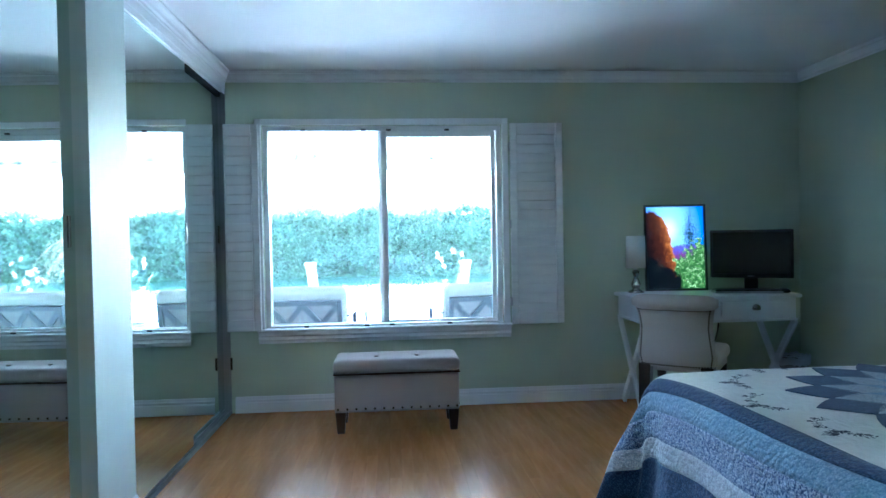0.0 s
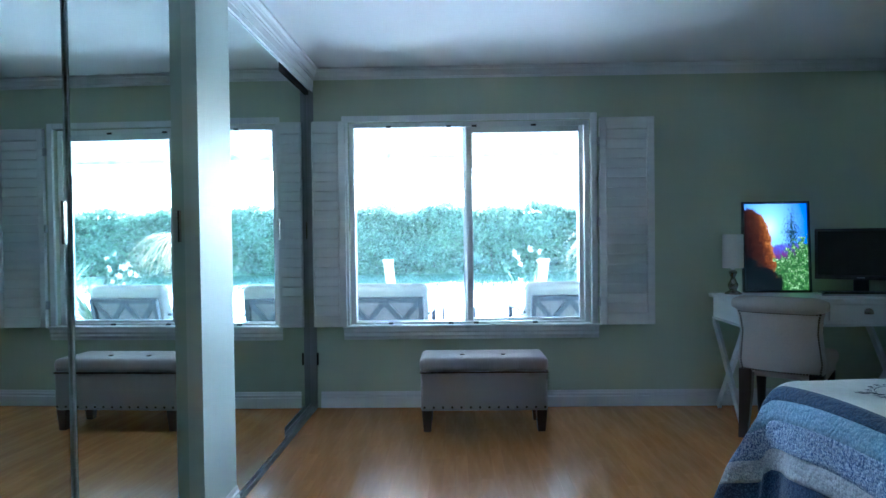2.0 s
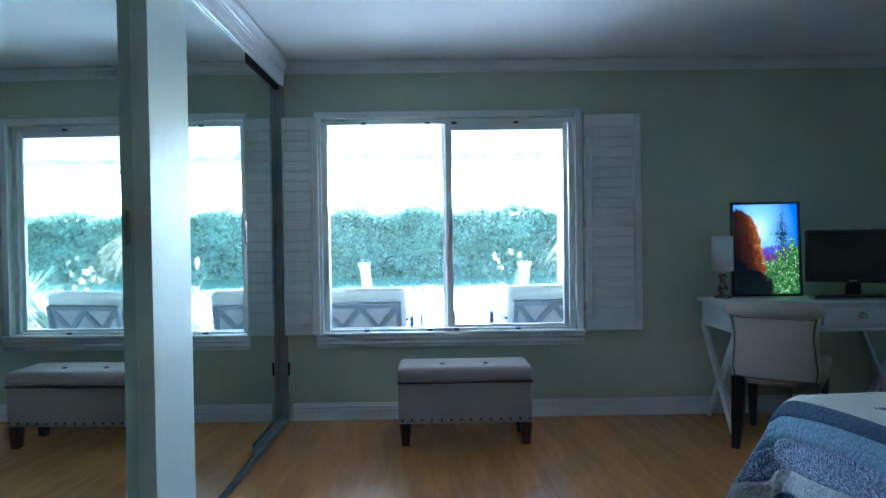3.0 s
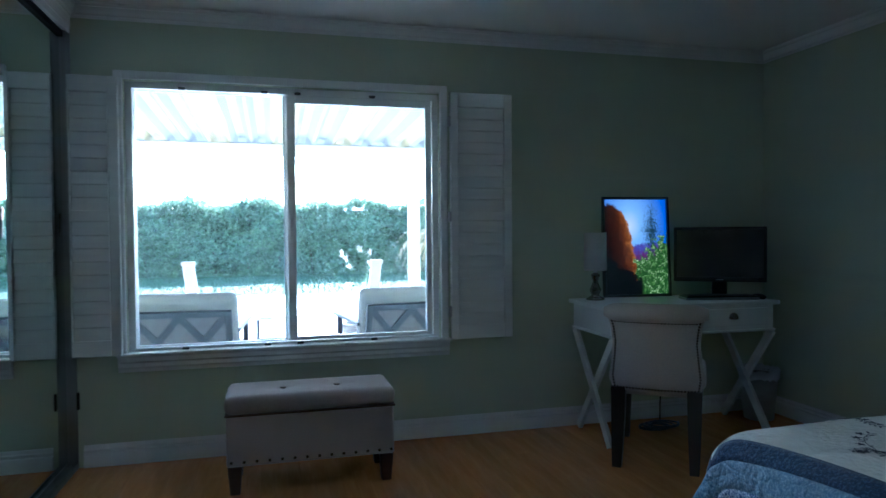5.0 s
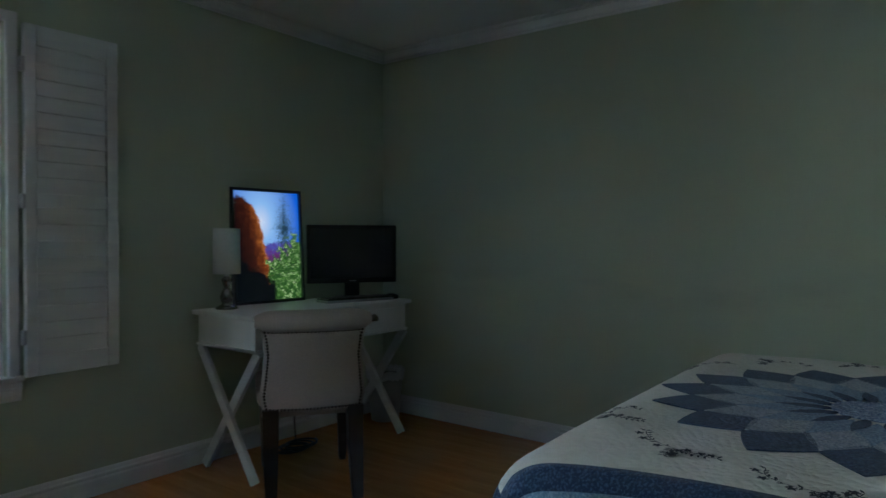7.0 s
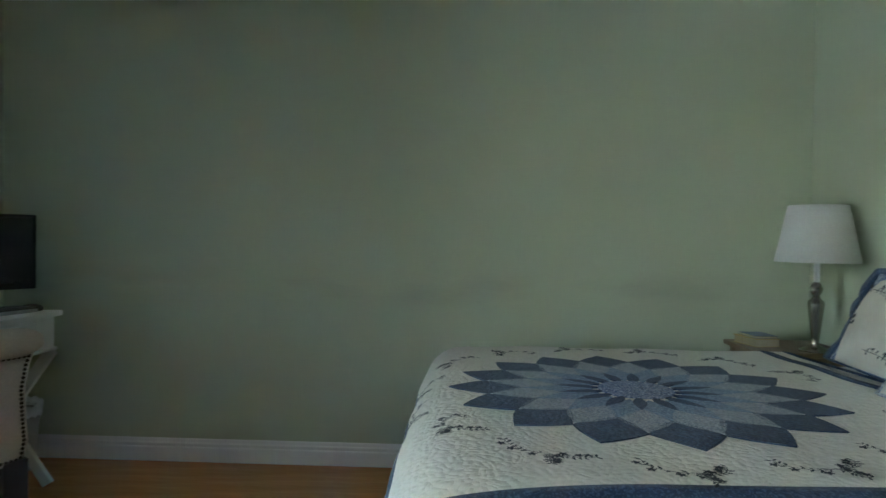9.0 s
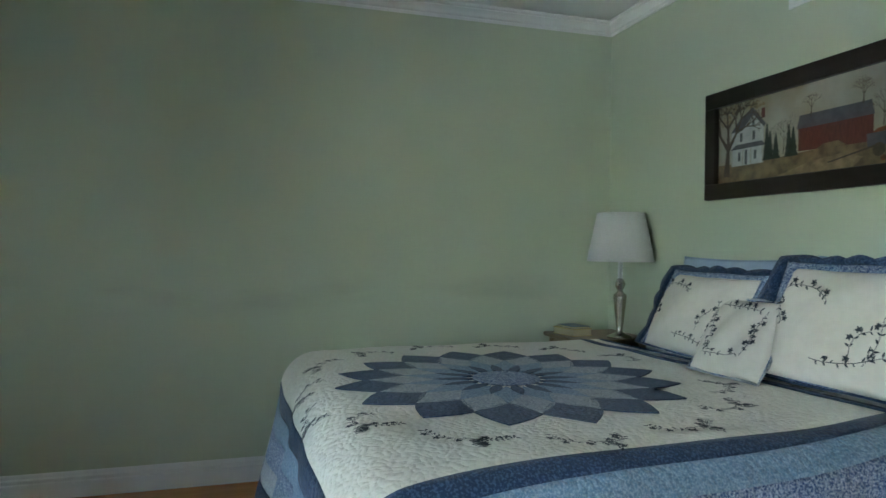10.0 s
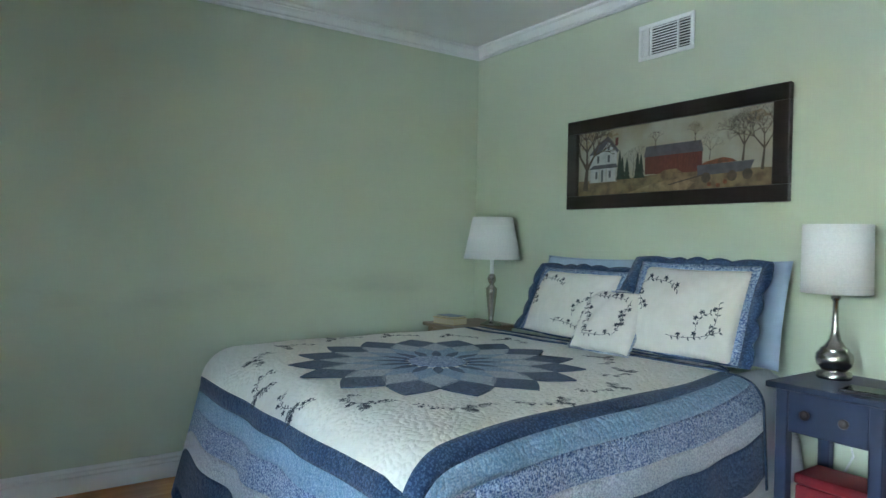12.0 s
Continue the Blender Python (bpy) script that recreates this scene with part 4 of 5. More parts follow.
def sprig(bm, p, a, ln, up, side, rnd, curl=0.0, k=9, size=0.020, rise=None):
    """A curling stitched vine with paired leaves and a star flower."""
    pts = []
    pos, ang = Vector(p), a
    stp = ln / k
    for i in range(k):
        nxt = pos + (side * math.cos(ang) + up * math.sin(ang)) * stp
        if rise:
            nxt = rise(nxt)
        d = (nxt - pos).normalized()
        e = d.cross(side.cross(up).normalized()) * 0.0011
        nr = side.cross(up).normalized() * 0.0016
        bm.faces.new([bm.verts.new(v + nr) for v in (pos - e, nxt - e, nxt + e, pos + e)])
        for s in (-1, 1):
            if rnd.random() < 0.8:
                leaf(bm, nxt, ang + s * (0.7 + 0.5 * rnd.random()), size * (0.7 + 0.5 * rnd.random()), up, side)
        if i in (1, 4, k - 2):
            for j in range(5):
                leaf(bm, nxt + (side * math.cos(ang + 1.57) + up * math.sin(ang + 1.57)) * size * 0.9, ang + j * 1.257, size * 0.72, up, side, 0.55)
        ang += curl / k + 0.25 * (rnd.random() - 0.5)
        pos = nxt


rnd = random.Random(4)
UX, UY, UZ = Vector((1, 0, 0)), Vector((0, 1, 0)), Vector((0, 0, 1))
for k in range(15):
    a = 2 * math.pi * (k + 0.30) / 15
    p = Vector((QCX + 0.705 * math.cos(a), QCY + 0.69 * math.sin(a), 0))
    if p.y < seam_h(p.x) + 0.10:
        continue
    bm = B()
    for s, ln_ in ((-1, 0.13), (1, 0.10), (0.25, 0.06)):
        sprig(bm, p, a + s * 1.35, ln_, UY, UX, rnd, curl=s * (1.2 + 1.2 * rnd.random()), k=8, size=0.017)
    for v in bm.verts:
        x, y = v.co.x, v.co.y
        at = drape(x, y)
        up = (drape(x + 0.004, y) - at).cross(drape(x, y + 0.004) - at).normalized()
        v.co = at + up * (v.co.z + 0.0015)
    part("embroidery", bm, THREAD, quilt, "dark stitched vine with leaves")


def pillow(name, label, w, h, t, m, material, flange=None, fw=0.0, scallop=0, vines=(), group="pillows"):
    """A stuffed pillow standing on its long edge: x wide, z high, y its front."""
    ob = thing(name, label, "pillow", m, group)
    n = 22
    bm = B()
    sides = []
    for s in (-1, 1):
        g = []
        for j in range(n + 1):
            v = 2 * j / n - 1
            row = []
            for i in range(n + 1):
                u = 2 * i / n - 1
                puff = ((1 - abs(u) ** 2.6) * (1 - abs(v) ** 2.6)) ** 0.55
                pin = 1 - 0.035 * (1 - abs(v)) * (abs(u) > 0.9) * 0 - 0.05 * (u * u) * (1 - v * v) * 0.6
                pin2 = 1 - 0.05 * (v * v) * (1 - u * u)
                wr = 0.006 * math.sin(7 * u + 3 * v + s) * puff
                row.append(Vector((u * w / 2 * pin, s * (t / 2 * puff + wr), h / 2 + v * h / 2 * pin2)))
            g.append(row)
        sides.append(g)
    vs = [[[bm.verts.new(p) for p in r] for r in g] for g in sides]
    for s, g in enumerate(vs):
        for r0, r1 in zip(g, g[1:]):
            for i in range(n):
                q = (r0[i], r0[i + 1], r1[i + 1], r1[i])
                bm.faces.new(q if s == 0 else q[::-1])
    bmesh.ops.remove_doubles(bm, verts=bm.verts, dist=0.0004)
    part("cushion", bm, material, ob, smooth=True)
    if flange:
        loop = [(2 * i / 40 - 1, -1) for i in range(40)] + [(1, 2 * i / 32 - 1) for i in range(32)] + [(1 - 2 * i / 40, 1) for i in range(40)] + [(-1, 1 - 2 * i / 32) for i in range(32)]
        for nm, k0, k1, mt in (("inner_flange", -0.1, 0.45, MIDB), ("flange", 0.45, 1.0, flange)):
            bm = B()
            ra, rb = [], []
            for i, (u, v) in enumerate(loop):
                sc = 0.88 + 0.24 * abs(math.sin(i * math.pi * scallop / len(loop))) if scallop else 1
                for kk, dst in ((k0, ra), (k1 * (sc if k1 == 1 else 1), rb)):
                    x = u * w / 2 * (0.985 - 0.03 * (1 - v * v)) + (u if abs(u) == 1 else u * abs(u) ** 6) * fw * kk
                    z = h / 2 + v * h / 2 * (0.985 - 0.03 * (1 - u * u)) + (v if abs(v) == 1 else v * abs(v) ** 6) * fw * kk * (0.62 if v == 1 else 1)
                    dst.append(bm.verts.new((x, 0.010 * kk * math.sin(i * 0.22) + (0.004 if nm == "flange" else 0), max(z, 0.002 + 0.002 * kk))))
            for i in range(len(loop)):
                j = (i + 1) % len(loop)
                bm.faces.new((ra[i], ra[j], rb[j], rb[i]))
            o = part(nm, bm, mt, ob, smooth=True)
            md = o.modifiers.new("thickness", "SOLIDIFY")
            md.thickness, md.offset = 0.006, 0
    if vines:
        def rise(p):
            u, v = p.x / (w / 2), (p.z - h / 2) / (h / 2)
            puff = (max(0, 1 - abs(u) ** 2.6) * max(0, 1 - abs(v) ** 2.6)) ** 0.55
            return Vector((p.x, t / 2 * puff + 0.006 * math.sin(7 * u + 3 * v + 1) * puff + 0.002, p.z))
        for px_, pz_, ang, ln_, cu in vines:
            p0 = rise(Vector((px_ * w / 2, 0, h / 2 + pz_ * h / 2)))
            bm = B()
            sprig(bm, p0, ang, ln_, UZ, -UX, rnd, cu, max(4, round(ln_ / 0.024)), 0.017, rise)
            part("embroidery", bm, THREAD, ob, "dark stitched flower vine")
    return ob


def lean(x, y, z, tilt, yaw):
    return Matrix.Translation((x, y, z)) @ Matrix.Rotation(radians(yaw), 4, "Z") @ Matrix.Rotation(radians(tilt), 4, "X")


PZ = BZ + 0.004
VS = [(0.84, 0.52, 0.25, 0.21, -0.7), (0.86, 0.50, -1.4, 0.12, 0.5), (0.08, -0.62, -0.1, 0.22, 0.5), (-0.62, -0.60, 1.0, 0.15, 0.9), (-0.45, -0.48, 1.7, 0.10, -1.6)]
VT = [(0.62, 0.66, 0.0, 0.17, -0.3), (-0.62, 0.62, -1.6, 0.15, -0.1), (0.66, -0.20, -1.2, 0.07, 0.8), (0.55, -0.60, -0.1, 0.15, 0.3), (-0.50, -0.55, 1.1, 0.12, 0.8), (0.70, 0.50, -1.4, 0.11, 0.2)]
pillow("pillow", "plain pale blue pillow against the wall", 0.60, 0.425, 0.13, lean(2.50, 0.80, PZ, 12, 0), SHEETB)
pillow("pillow", "plain pale blue pillow against the wall", 0.66, 0.41, 0.13, lean(3.20, 0.80, PZ, 12, 0), SHEETB)
pillow("pillow_sham", "cream embroidered pillow sham with scalloped navy border", 0.48, 0.385, 0.15, lean(2.515, 1.0, PZ + 0.022, 23, 2), SHAMC, NAVY, 0.075, 18, VS)
pillow("pillow_sham", "cream embroidered pillow sham with scalloped navy border", 0.52, 0.345, 0.15, lean(3.15, 1.02, PZ + 0.022, 28, -3), SHAMC, NAVY, 0.070, 18, VS)
pillow("throw_pillow", "small cream embroidered throw pillow with blue piping", 0.315, 0.31, 0.11, lean(2.835, 1.09, PZ, 34, 4), SHAMC, GREYB, 0.007, 0, VT)

# ---- bedside ----


def nightstand(name, label, x0, x1, y0, y1, z, material, shelf):
    ob = thing(name, label, "nightstand")
    part("top", block(x0, y0, z - 0.022, x1, y1, z, 0.005, 2), material, ob)
    a, b, c, d = x0 + 0.025, x1 - 0.025, y0 + 0.015, y1 - 0.025
    for x in (a, b - 0.04):
        for y in (c, d - 0.04):
            part("leg", block(x, y, 0, x + 0.04, y + 0.04, z - 0.022, 0.003, 1), material, ob)
    for q in ((a + 0.04, c + 0.012, b - 0.04, c + 0.027), (a + 0.010, c + 0.04, a + 0.025, d - 0.04), (b - 0.025, c + 0.04, b - 0.010, d - 0.04)):
        part("apron", block(q[0], q[1], z - 0.165, q[2], q[3], z - 0.023), material, ob)
    dr = part("drawer", block(a + 0.041, d - 0.030, z - 0.165, b - 0.041, d - 0.004, z - 0.026, 0.003, 1), material, ob)
    for x in (a + 0.105, b - 0.105):
        bm = lathe(B(), [(0.008, 0), (0.008, 0.010), (0.015, 0.016), (0.016, 0.022), (0.010, 0.028), (0.002, 0.029)], n=18)
        bmesh.ops.transform(bm, matrix=Matrix.Translation((x, d - 0.004, z - 0.095)) @ Matrix.Rotation(radians(-90), 4, "X"), verts=bm.verts)
        part("knob", bm, WOODDK, dr, smooth=True)
    part("shelf", block(a + 0.01, c + 0.01, shelf - 0.02, b - 0.01, d - 0.01, shelf, 0.003, 1), material, ob)
    return ob


NZ = 0.72
nightstand("nightstand", "navy painted nightstand with one drawer and open shelf", 1.735, 2.115, 0.668, 1.045, NZ, BLUEP, 0.25)
nightstand("nightstand", "tan wooden nightstand in the corner by the bed", 3.84, 4.22, 0.668, 1.09, 0.69, TANW, 0.26)
table_lamp("bedside_lamp", "brushed nickel gourd lamp with a white drum shade", Matrix.Translation((2.005, 0.797, NZ + 0.001)),
           [(0.053, 0), (0.055, 0.004), (0.055, 0.022), (0.040, 0.026), (0.042, 0.032), (0.055, 0.046), (0.060, 0.066), (0.057, 0.086), (0.044, 0.100), (0.046, 0.104), (0.034, 0.112), (0.019, 0.135), (0.012, 0.170), (0.009, 0.22), (0.009, 0.272), (0.015, 0.278), (0.015, 0.288), (0.008, 0.292)], (0.112, 0.110, 0.298, 0.538))
table_lamp("bedside_lamp", "slim brushed nickel lamp with a tapered white shade", Matrix.Translation((3.897, 0.82, 0.691)),
           [(0.062, 0), (0.062, 0.006), (0.040, 0.016), (0.018, 0.024), (0.014, 0.034), (0.020, 0.08), (0.028, 0.15), (0.033, 0.205), (0.032, 0.216), (0.018, 0.228), (0.013, 0.24), (0.022, 0.254), (0.026, 0.272), (0.018, 0.292), (0.008, 0.30)], (0.168, 0.118, 0.385, 0.630))
bk = thing("book", "thick paperback book with cream pages on the nightstand", "book", Matrix.Translation((4.06, 1.0, 0.691)) @ Matrix.Rotation(radians(12), 4, "Z"), group="bedside books")
part("pages", block(-0.082, -0.056, 0.002, 0.080, 0.056, 0.034), PAPER, bk)
part("cover", block(-0.085, -0.059, 0.034, 0.085, 0.059, 0.037), BOOKY, bk)
part("cover", block(-0.085, -0.059, 0, 0.085, 0.059, 0.002), BOOKY, bk)
bk2 = thing("book", "thin blue book lying on top of a paperback", "book", Matrix.Translation((4.055, 0.995, 0.729)) @ Matrix.Rotation(radians(5), 4, "Z"), group="bedside books")
part("pages", block(-0.070, -0.050, 0.0015, 0.068, 0.050, 0.009), PAPER, bk2)
part("cover", block(-0.072, -0.052, 0.009, 0.072, 0.052, 0.0105), BOOKB, bk2)
part("cover", block(-0.072, -0.052, 0, 0.072, 0.052, 0.0015), BOOKB, bk2)
tab = thing("tablet", "black tablet lying on the navy nightstand", "tablet", Matrix.Translation((1.815, 0.955, NZ + 0.001)) @ Matrix.Rotation(radians(8), 4, "Z"))
part("body", block(-0.085, -0.055, 0, 0.085, 0.055, 0.010, 0.003, 2), BLACKP, tab)
part("screen", block(-0.076, -0.047, 0.010, 0.076, 0.047, 0.0112), GLOSSB, tab)
rb_ = thing("storage_box", "dark red box on the nightstand shelf", "box", Matrix.Translation((1.925, 0.85, 0.251)))
part("body", block(-0.14, -0.08, 0, 0.14, 0.08, 0.105, 0.008, 2), REDB, rb_)
part("lid", block(-0.144, -0.084, 0.107, 0.144, 0.084, 0.145, 0.010, 3), REDB, rb_)
cbl = thing("lamp_cord", "white electric cord hanging behind the nightstand", "cable")
part("cord", tube(B(), [(1.99, 0.668, 0.57), (2.00, 0.68, 0.50), (1.985, 0.682, 0.43), (2.01, 0.682, 0.37), (2.04, 0.684, 0.34), (2.07, 0.682, 0.325), (2.10, 0.68, 0.32)], 0.004, 6), CABLEW, cbl, smooth=True)

# ---- framed print over the bed ----
FX0, FX1, FZ0, FZ1 = 2.24, 3.436, 1.358, 1.824
pf = thing("framed_print", "dark framed country print of a farmhouse and barn", "picture")
FW = 0.068
fy0, fy1 = S + 0.001, S + 0.028
FRAMEM = mat("dark_brown_frame", (0.020, 0.013, 0.011), 0.4, 0, (0.012, 0.008, 0.007), 30, 0.1, 80, stretch=(0.2, 1, 1))
for q in ((FX0, FZ0, FX1, FZ0 + FW), (FX0, FZ1 - FW, FX1, FZ1), (FX0, FZ0 + FW, FX0 + FW, FZ1 - FW), (FX1 - FW, FZ0 + FW, FX1, FZ1 - FW)):
    part("frame_side", block(q[0], fy0, q[1], q[2], fy1, q[3], 0.004, 2), FRAMEM, pf)
px0, px1, pz0, pz1 = FX0 + FW, FX1 - FW, FZ0 + FW, FZ1 - FW
SKYP = mat("print_hazy_sky", (0.36, 0.36, 0.30), 0.5, 0, (0.25, 0.225, 0.15), 6, low=0.3, high=0.7)
FIELD = mat("print_tawny_field", (0.20, 0.15, 0.075), 0.5, 0, (0.09, 0.065, 0.035), 22, low=0.35, high=0.65)
BARN = mat("print_red_barn", (0.115, 0.030, 0.022), 0.5, 0, (0.075, 0.018, 0.014), 40, stretch=(6, 1, 1))
ROOFP = mat("print_grey_roof", (0.085, 0.09, 0.105), 0.5, 0, (0.06, 0.064, 0.075), 30)
HOUSEP = mat("print_white_house", (0.46, 0.48, 0.47), 0.5, 0, (0.36, 0.38, 0.38), 30)
TREEP = mat("print_bare_trees", (0.085, 0.065, 0.045), 0.6, 0, (0.05, 0.038, 0.026), 30)
PINEP = mat("print_dark_pines", (0.022, 0.040, 0.032), 0.6, 0, (0.012, 0.024, 0.018), 40)
PATHP = mat("print_pale_path", (0.26, 0.20, 0.11), 0.5, 0, (0.14, 0.10, 0.055), 30)
LEAFP = mat("print_tawny_leaves", (0.22, 0.17, 0.09), 0.6, 0, (0.30, 0.27, 0.19), 55, low=0.42, high=0.58)
ORANGEP = mat("print_orange_bush", (0.20, 0.065, 0.025), 0.6, 0, (0.09, 0.04, 0.02), 60)
part("print_sky", block(px0, fy0, pz0, px1, fy0 + 0.006, pz1), SKYP, pf)


def flat(name, pts, layer, material):
    """A printed shape on the picture; points in parts of its width (from the left) and height (from below)."""
    bm = B()
    y = fy0 + 0.006 + 0.0006 * layer
    bm.faces.new([bm.verts.new((px1 - u * (px1 - px0), y, pz0 + v * (pz1 - pz0))) for u, v in pts])
    for f in bm.faces:
        f.normal_update()
        if f.normal.y < 0:
            f.normal_flip()
    return part(name, bm, material, pf)


flat("print_field", [(0, 0), (1, 0), (1, 0.22), (0.85, 0.24), (0.6, 0.28), (0.45, 0.25), (0.25, 0.22), (0, 0.24)], 1, FIELD)
flat("print_path", [(0.30, 0.0), (0.62, 0.0), (0.66, 0.10), (0.58, 0.17), (0.44, 0.12)], 2, PATHP)
flat("print_house", [(0.075, 0.20), (0.243, 0.20), (0.243, 0.64), (0.190, 0.86), (0.130, 0.66), (0.075, 0.64)], 2, HOUSEP)
flat("print_roof", [(0.188, 0.90), (0.256, 0.66), (0.244, 0.63), (0.190, 0.81), (0.135, 0.64), (0.070, 0.63), (0.125, 0.80)], 3, ROOFP)
flat("print_porch_roof", [(0.070, 0.41), (0.250, 0.41), (0.238, 0.47), (0.100, 0.47)], 3, ROOFP)
flat("print_chimney", [(0.232, 0.74), (0.250, 0.74), (0.250, 0.86), (0.232, 0.86)], 3, BARN)
for u, v, h_ in ((0.112, 0.26, 0.11), (0.148, 0.21, 0.18), (0.196, 0.26, 0.11), (0.122, 0.50, 0.11), (0.188, 0.50, 0.11), (0.186, 0.68, 0.07)):
    flat("print_window", [(u, v), (u + 0.013, v), (u + 0.013, v + h_), (u, v + h_)], 4, ROOFP)
for u in (0.078, 0.136, 0.178, 0.238):
    flat("print_porch_post", [(u, 0.20), (u + 0.004, 0.20), (u + 0.004, 0.41), (u, 0.41)], 4, SKYP)
flat("print_barn", [(0.405, 0.26), (0.695, 0.24), (0.695, 0.52), (0.405, 0.52)], 2, BARN)
flat("print_barn_roof", [(0.398, 0.51), (0.411, 0.66), (0.688, 0.66), (0.700, 0.51)], 3, ROOFP)
flat("print_haystack", [(0.48, 0.25), (0.51, 0.30), (0.57, 0.31), (0.60, 0.25)], 4, FIELD)
flat("print_wagon", [(0.675, 0.18), (0.905, 0.20), (0.922, 0.33), (0.672, 0.32)], 4, ROOFP)
flat("print_pumpkins", [(0.69, 0.32), (0.71, 0.36), (0.75, 0.38), (0.79, 0.40), (0.83, 0.37), (0.85, 0.33)], 5, ORANGEP)
flat("print_shaft", [(0.53, 0.08), (0.70, 0.18), (0.70, 0.20), (0.53, 0.095)], 5, TREEP)
for u, v in ((0.715, 0.15), (0.895, 0.16), (0.83, 0.15)):
    flat("print_wheel", [(u + 0.022 * math.cos(k * 0.524), v + 0.07 * math.sin(k * 0.524)) for k in range(12)], 5, TREEP)
for u, v in ((0.73, 0.06), (0.77, 0.04), (0.80, 0.08)):
    flat("print_pumpkin", [(u + 0.010 * math.cos(k * 0.785), v + 0.03 * math.sin(k * 0.785)) for k in range(8)], 5, ORANGEP)
for u, v, w_, h_ in ((0.08, 0.93, 0.10, 0.07), (0.20, 0.92, 0.06, 0.06), (0.05, 0.80, 0.06, 0.09), (0.93, 0.88, 0.06, 0.08)):
    flat("print_foliage", [(u + w_ * (0.8 + 0.2 * math.sin(5 * k)) * math.cos(k * 0.449) * (1 if u > 0.1 else 0.7), min(0.995, v + h_ * (0.8 + 0.25 * math.sin(3 * k)) * math.sin(k * 0.449))) for k in range(14)], 1, LEAFP)
for u, h_ in ((0.262, 0.44), (0.277, 0.34), (0.305, 0.30), (0.365, 0.38), (0.385, 0.34)):
    for k in range(4):
        v = 0.22 + h_ * k / 4.6
        wd = 0.022 * (1 - k / 5)
        flat("print_pine", [(u - wd, v), (u + wd, v), (u + wd * 0.25, v + h_ * 0.34), (u - wd * 0.25, v + h_ * 0.34)], 5 + k * 0.3, PINEP)
rt = random.Random(9)


def bare_tree(u, v, ln, ang, wd, depth, layer, bm):
    u2, v2 = u + ln * math.cos(ang) * 0.36, v + ln * math.sin(ang)
    y = fy0 + 0.006 + 0.0006 * layer
    nx_, nz_ = -math.sin(ang) * wd, math.cos(ang) * wd
    q = [(u - nx_ * 0.36, v - nz_), (u + nx_ * 0.36, v + nz_), (u2 + nx_ * 0.2, v2 + nz_ * 0.6), (u2 - nx_ * 0.2, v2 - nz_ * 0.6)]
    q = [(min(1, max(0, a)), min(1, max(0, b))) for a, b in q]
    bm.faces.new([bm.verts.new((px1 - a * (px1 - px0), y, pz0 + b * (pz1 - pz0))) for a, b in q])
    if depth:
        for s in (-1, 1, 0.2):
            bare_tree(u2, v2, ln * (0.62 + 0.2 * rt.random()), ang + s * (0.35 + 0.35 * rt.random()), wd * 0.6, depth - 1, layer, bm)


for u, v, ln, wd, dp in ((0.05, 0.08, 0.34, 0.045, 5), (0.875, 0.33, 0.20, 0.016, 5), (0.955, 0.20, 0.26, 0.018, 5), (0.46, 0.62, 0.10, 0.007, 3), (0.66, 0.64, 0.09, 0.008, 4), (0.34, 0.26, 0.15, 0.006, 4), (0.73, 0.38, 0.12, 0.006, 4)):
    bm = B()
    bare_tree(u, v, ln, 1.5, wd, dp, 6, bm)
    for f in bm.faces:
        f.normal_update()
        if f.normal.y < 0:
            f.normal_flip()
    part("print_tree", bm, TREEP, pf)

# ---- air vent ----
VX0, VX1, VZ0, VZ1 = 2.687, 2.992, 2.058, 2.228
vent = thing("air_vent", "white metal air register high on the wall", "vent")
bm = B()
for q in ((VX0, VZ0, VX1, VZ0 + 0.020), (VX0, VZ1 - 0.020, VX1, VZ1), (VX0, VZ0 + 0.02, VX0 + 0.020, VZ1 - 0.02), (VX1 - 0.020, VZ0 + 0.02, VX1, VZ1 - 0.02), (2.765, VZ0 + 0.02, 2.777, VZ1 - 0.02), (2.915, VZ0 + 0.02, 2.927, VZ1 - 0.02)):
    box(bm, q[0], S + 0.001, q[1], q[2], S + 0.010, q[3], 0.002, 1)
part("frame", bm, TRIM, vent)
# dark plate stands for the unlit duct behind the slats
part("backing", block(VX0 + 0.01, S + 0.0005, VZ0 + 0.01, VX1 - 0.01, S + 0.002, VZ1 - 0.01), DARK, vent)
for i in range(10):
    z = VZ0 + 0.028 + i * 0.0128
    for a, b in ((2.777, 2.915), (VX0 + 0.02, 2.765)):
        lm = box(B(), a, -0.0028, -0.001, b, 0.0028, 0.001, m=Matrix.Translation((0, S + 0.006, z)) @ Matrix.Rotation(radians(35), 4, "X"))
        part("slat", lm, TRIM, vent)
for i in range(5):
    x = 2.932 + i * 0.0075
    part("slat", block(x, S + 0.003, VZ0 + 0.02, x + 0.0055, S + 0.010, VZ1 - 0.02), TRIM, vent)

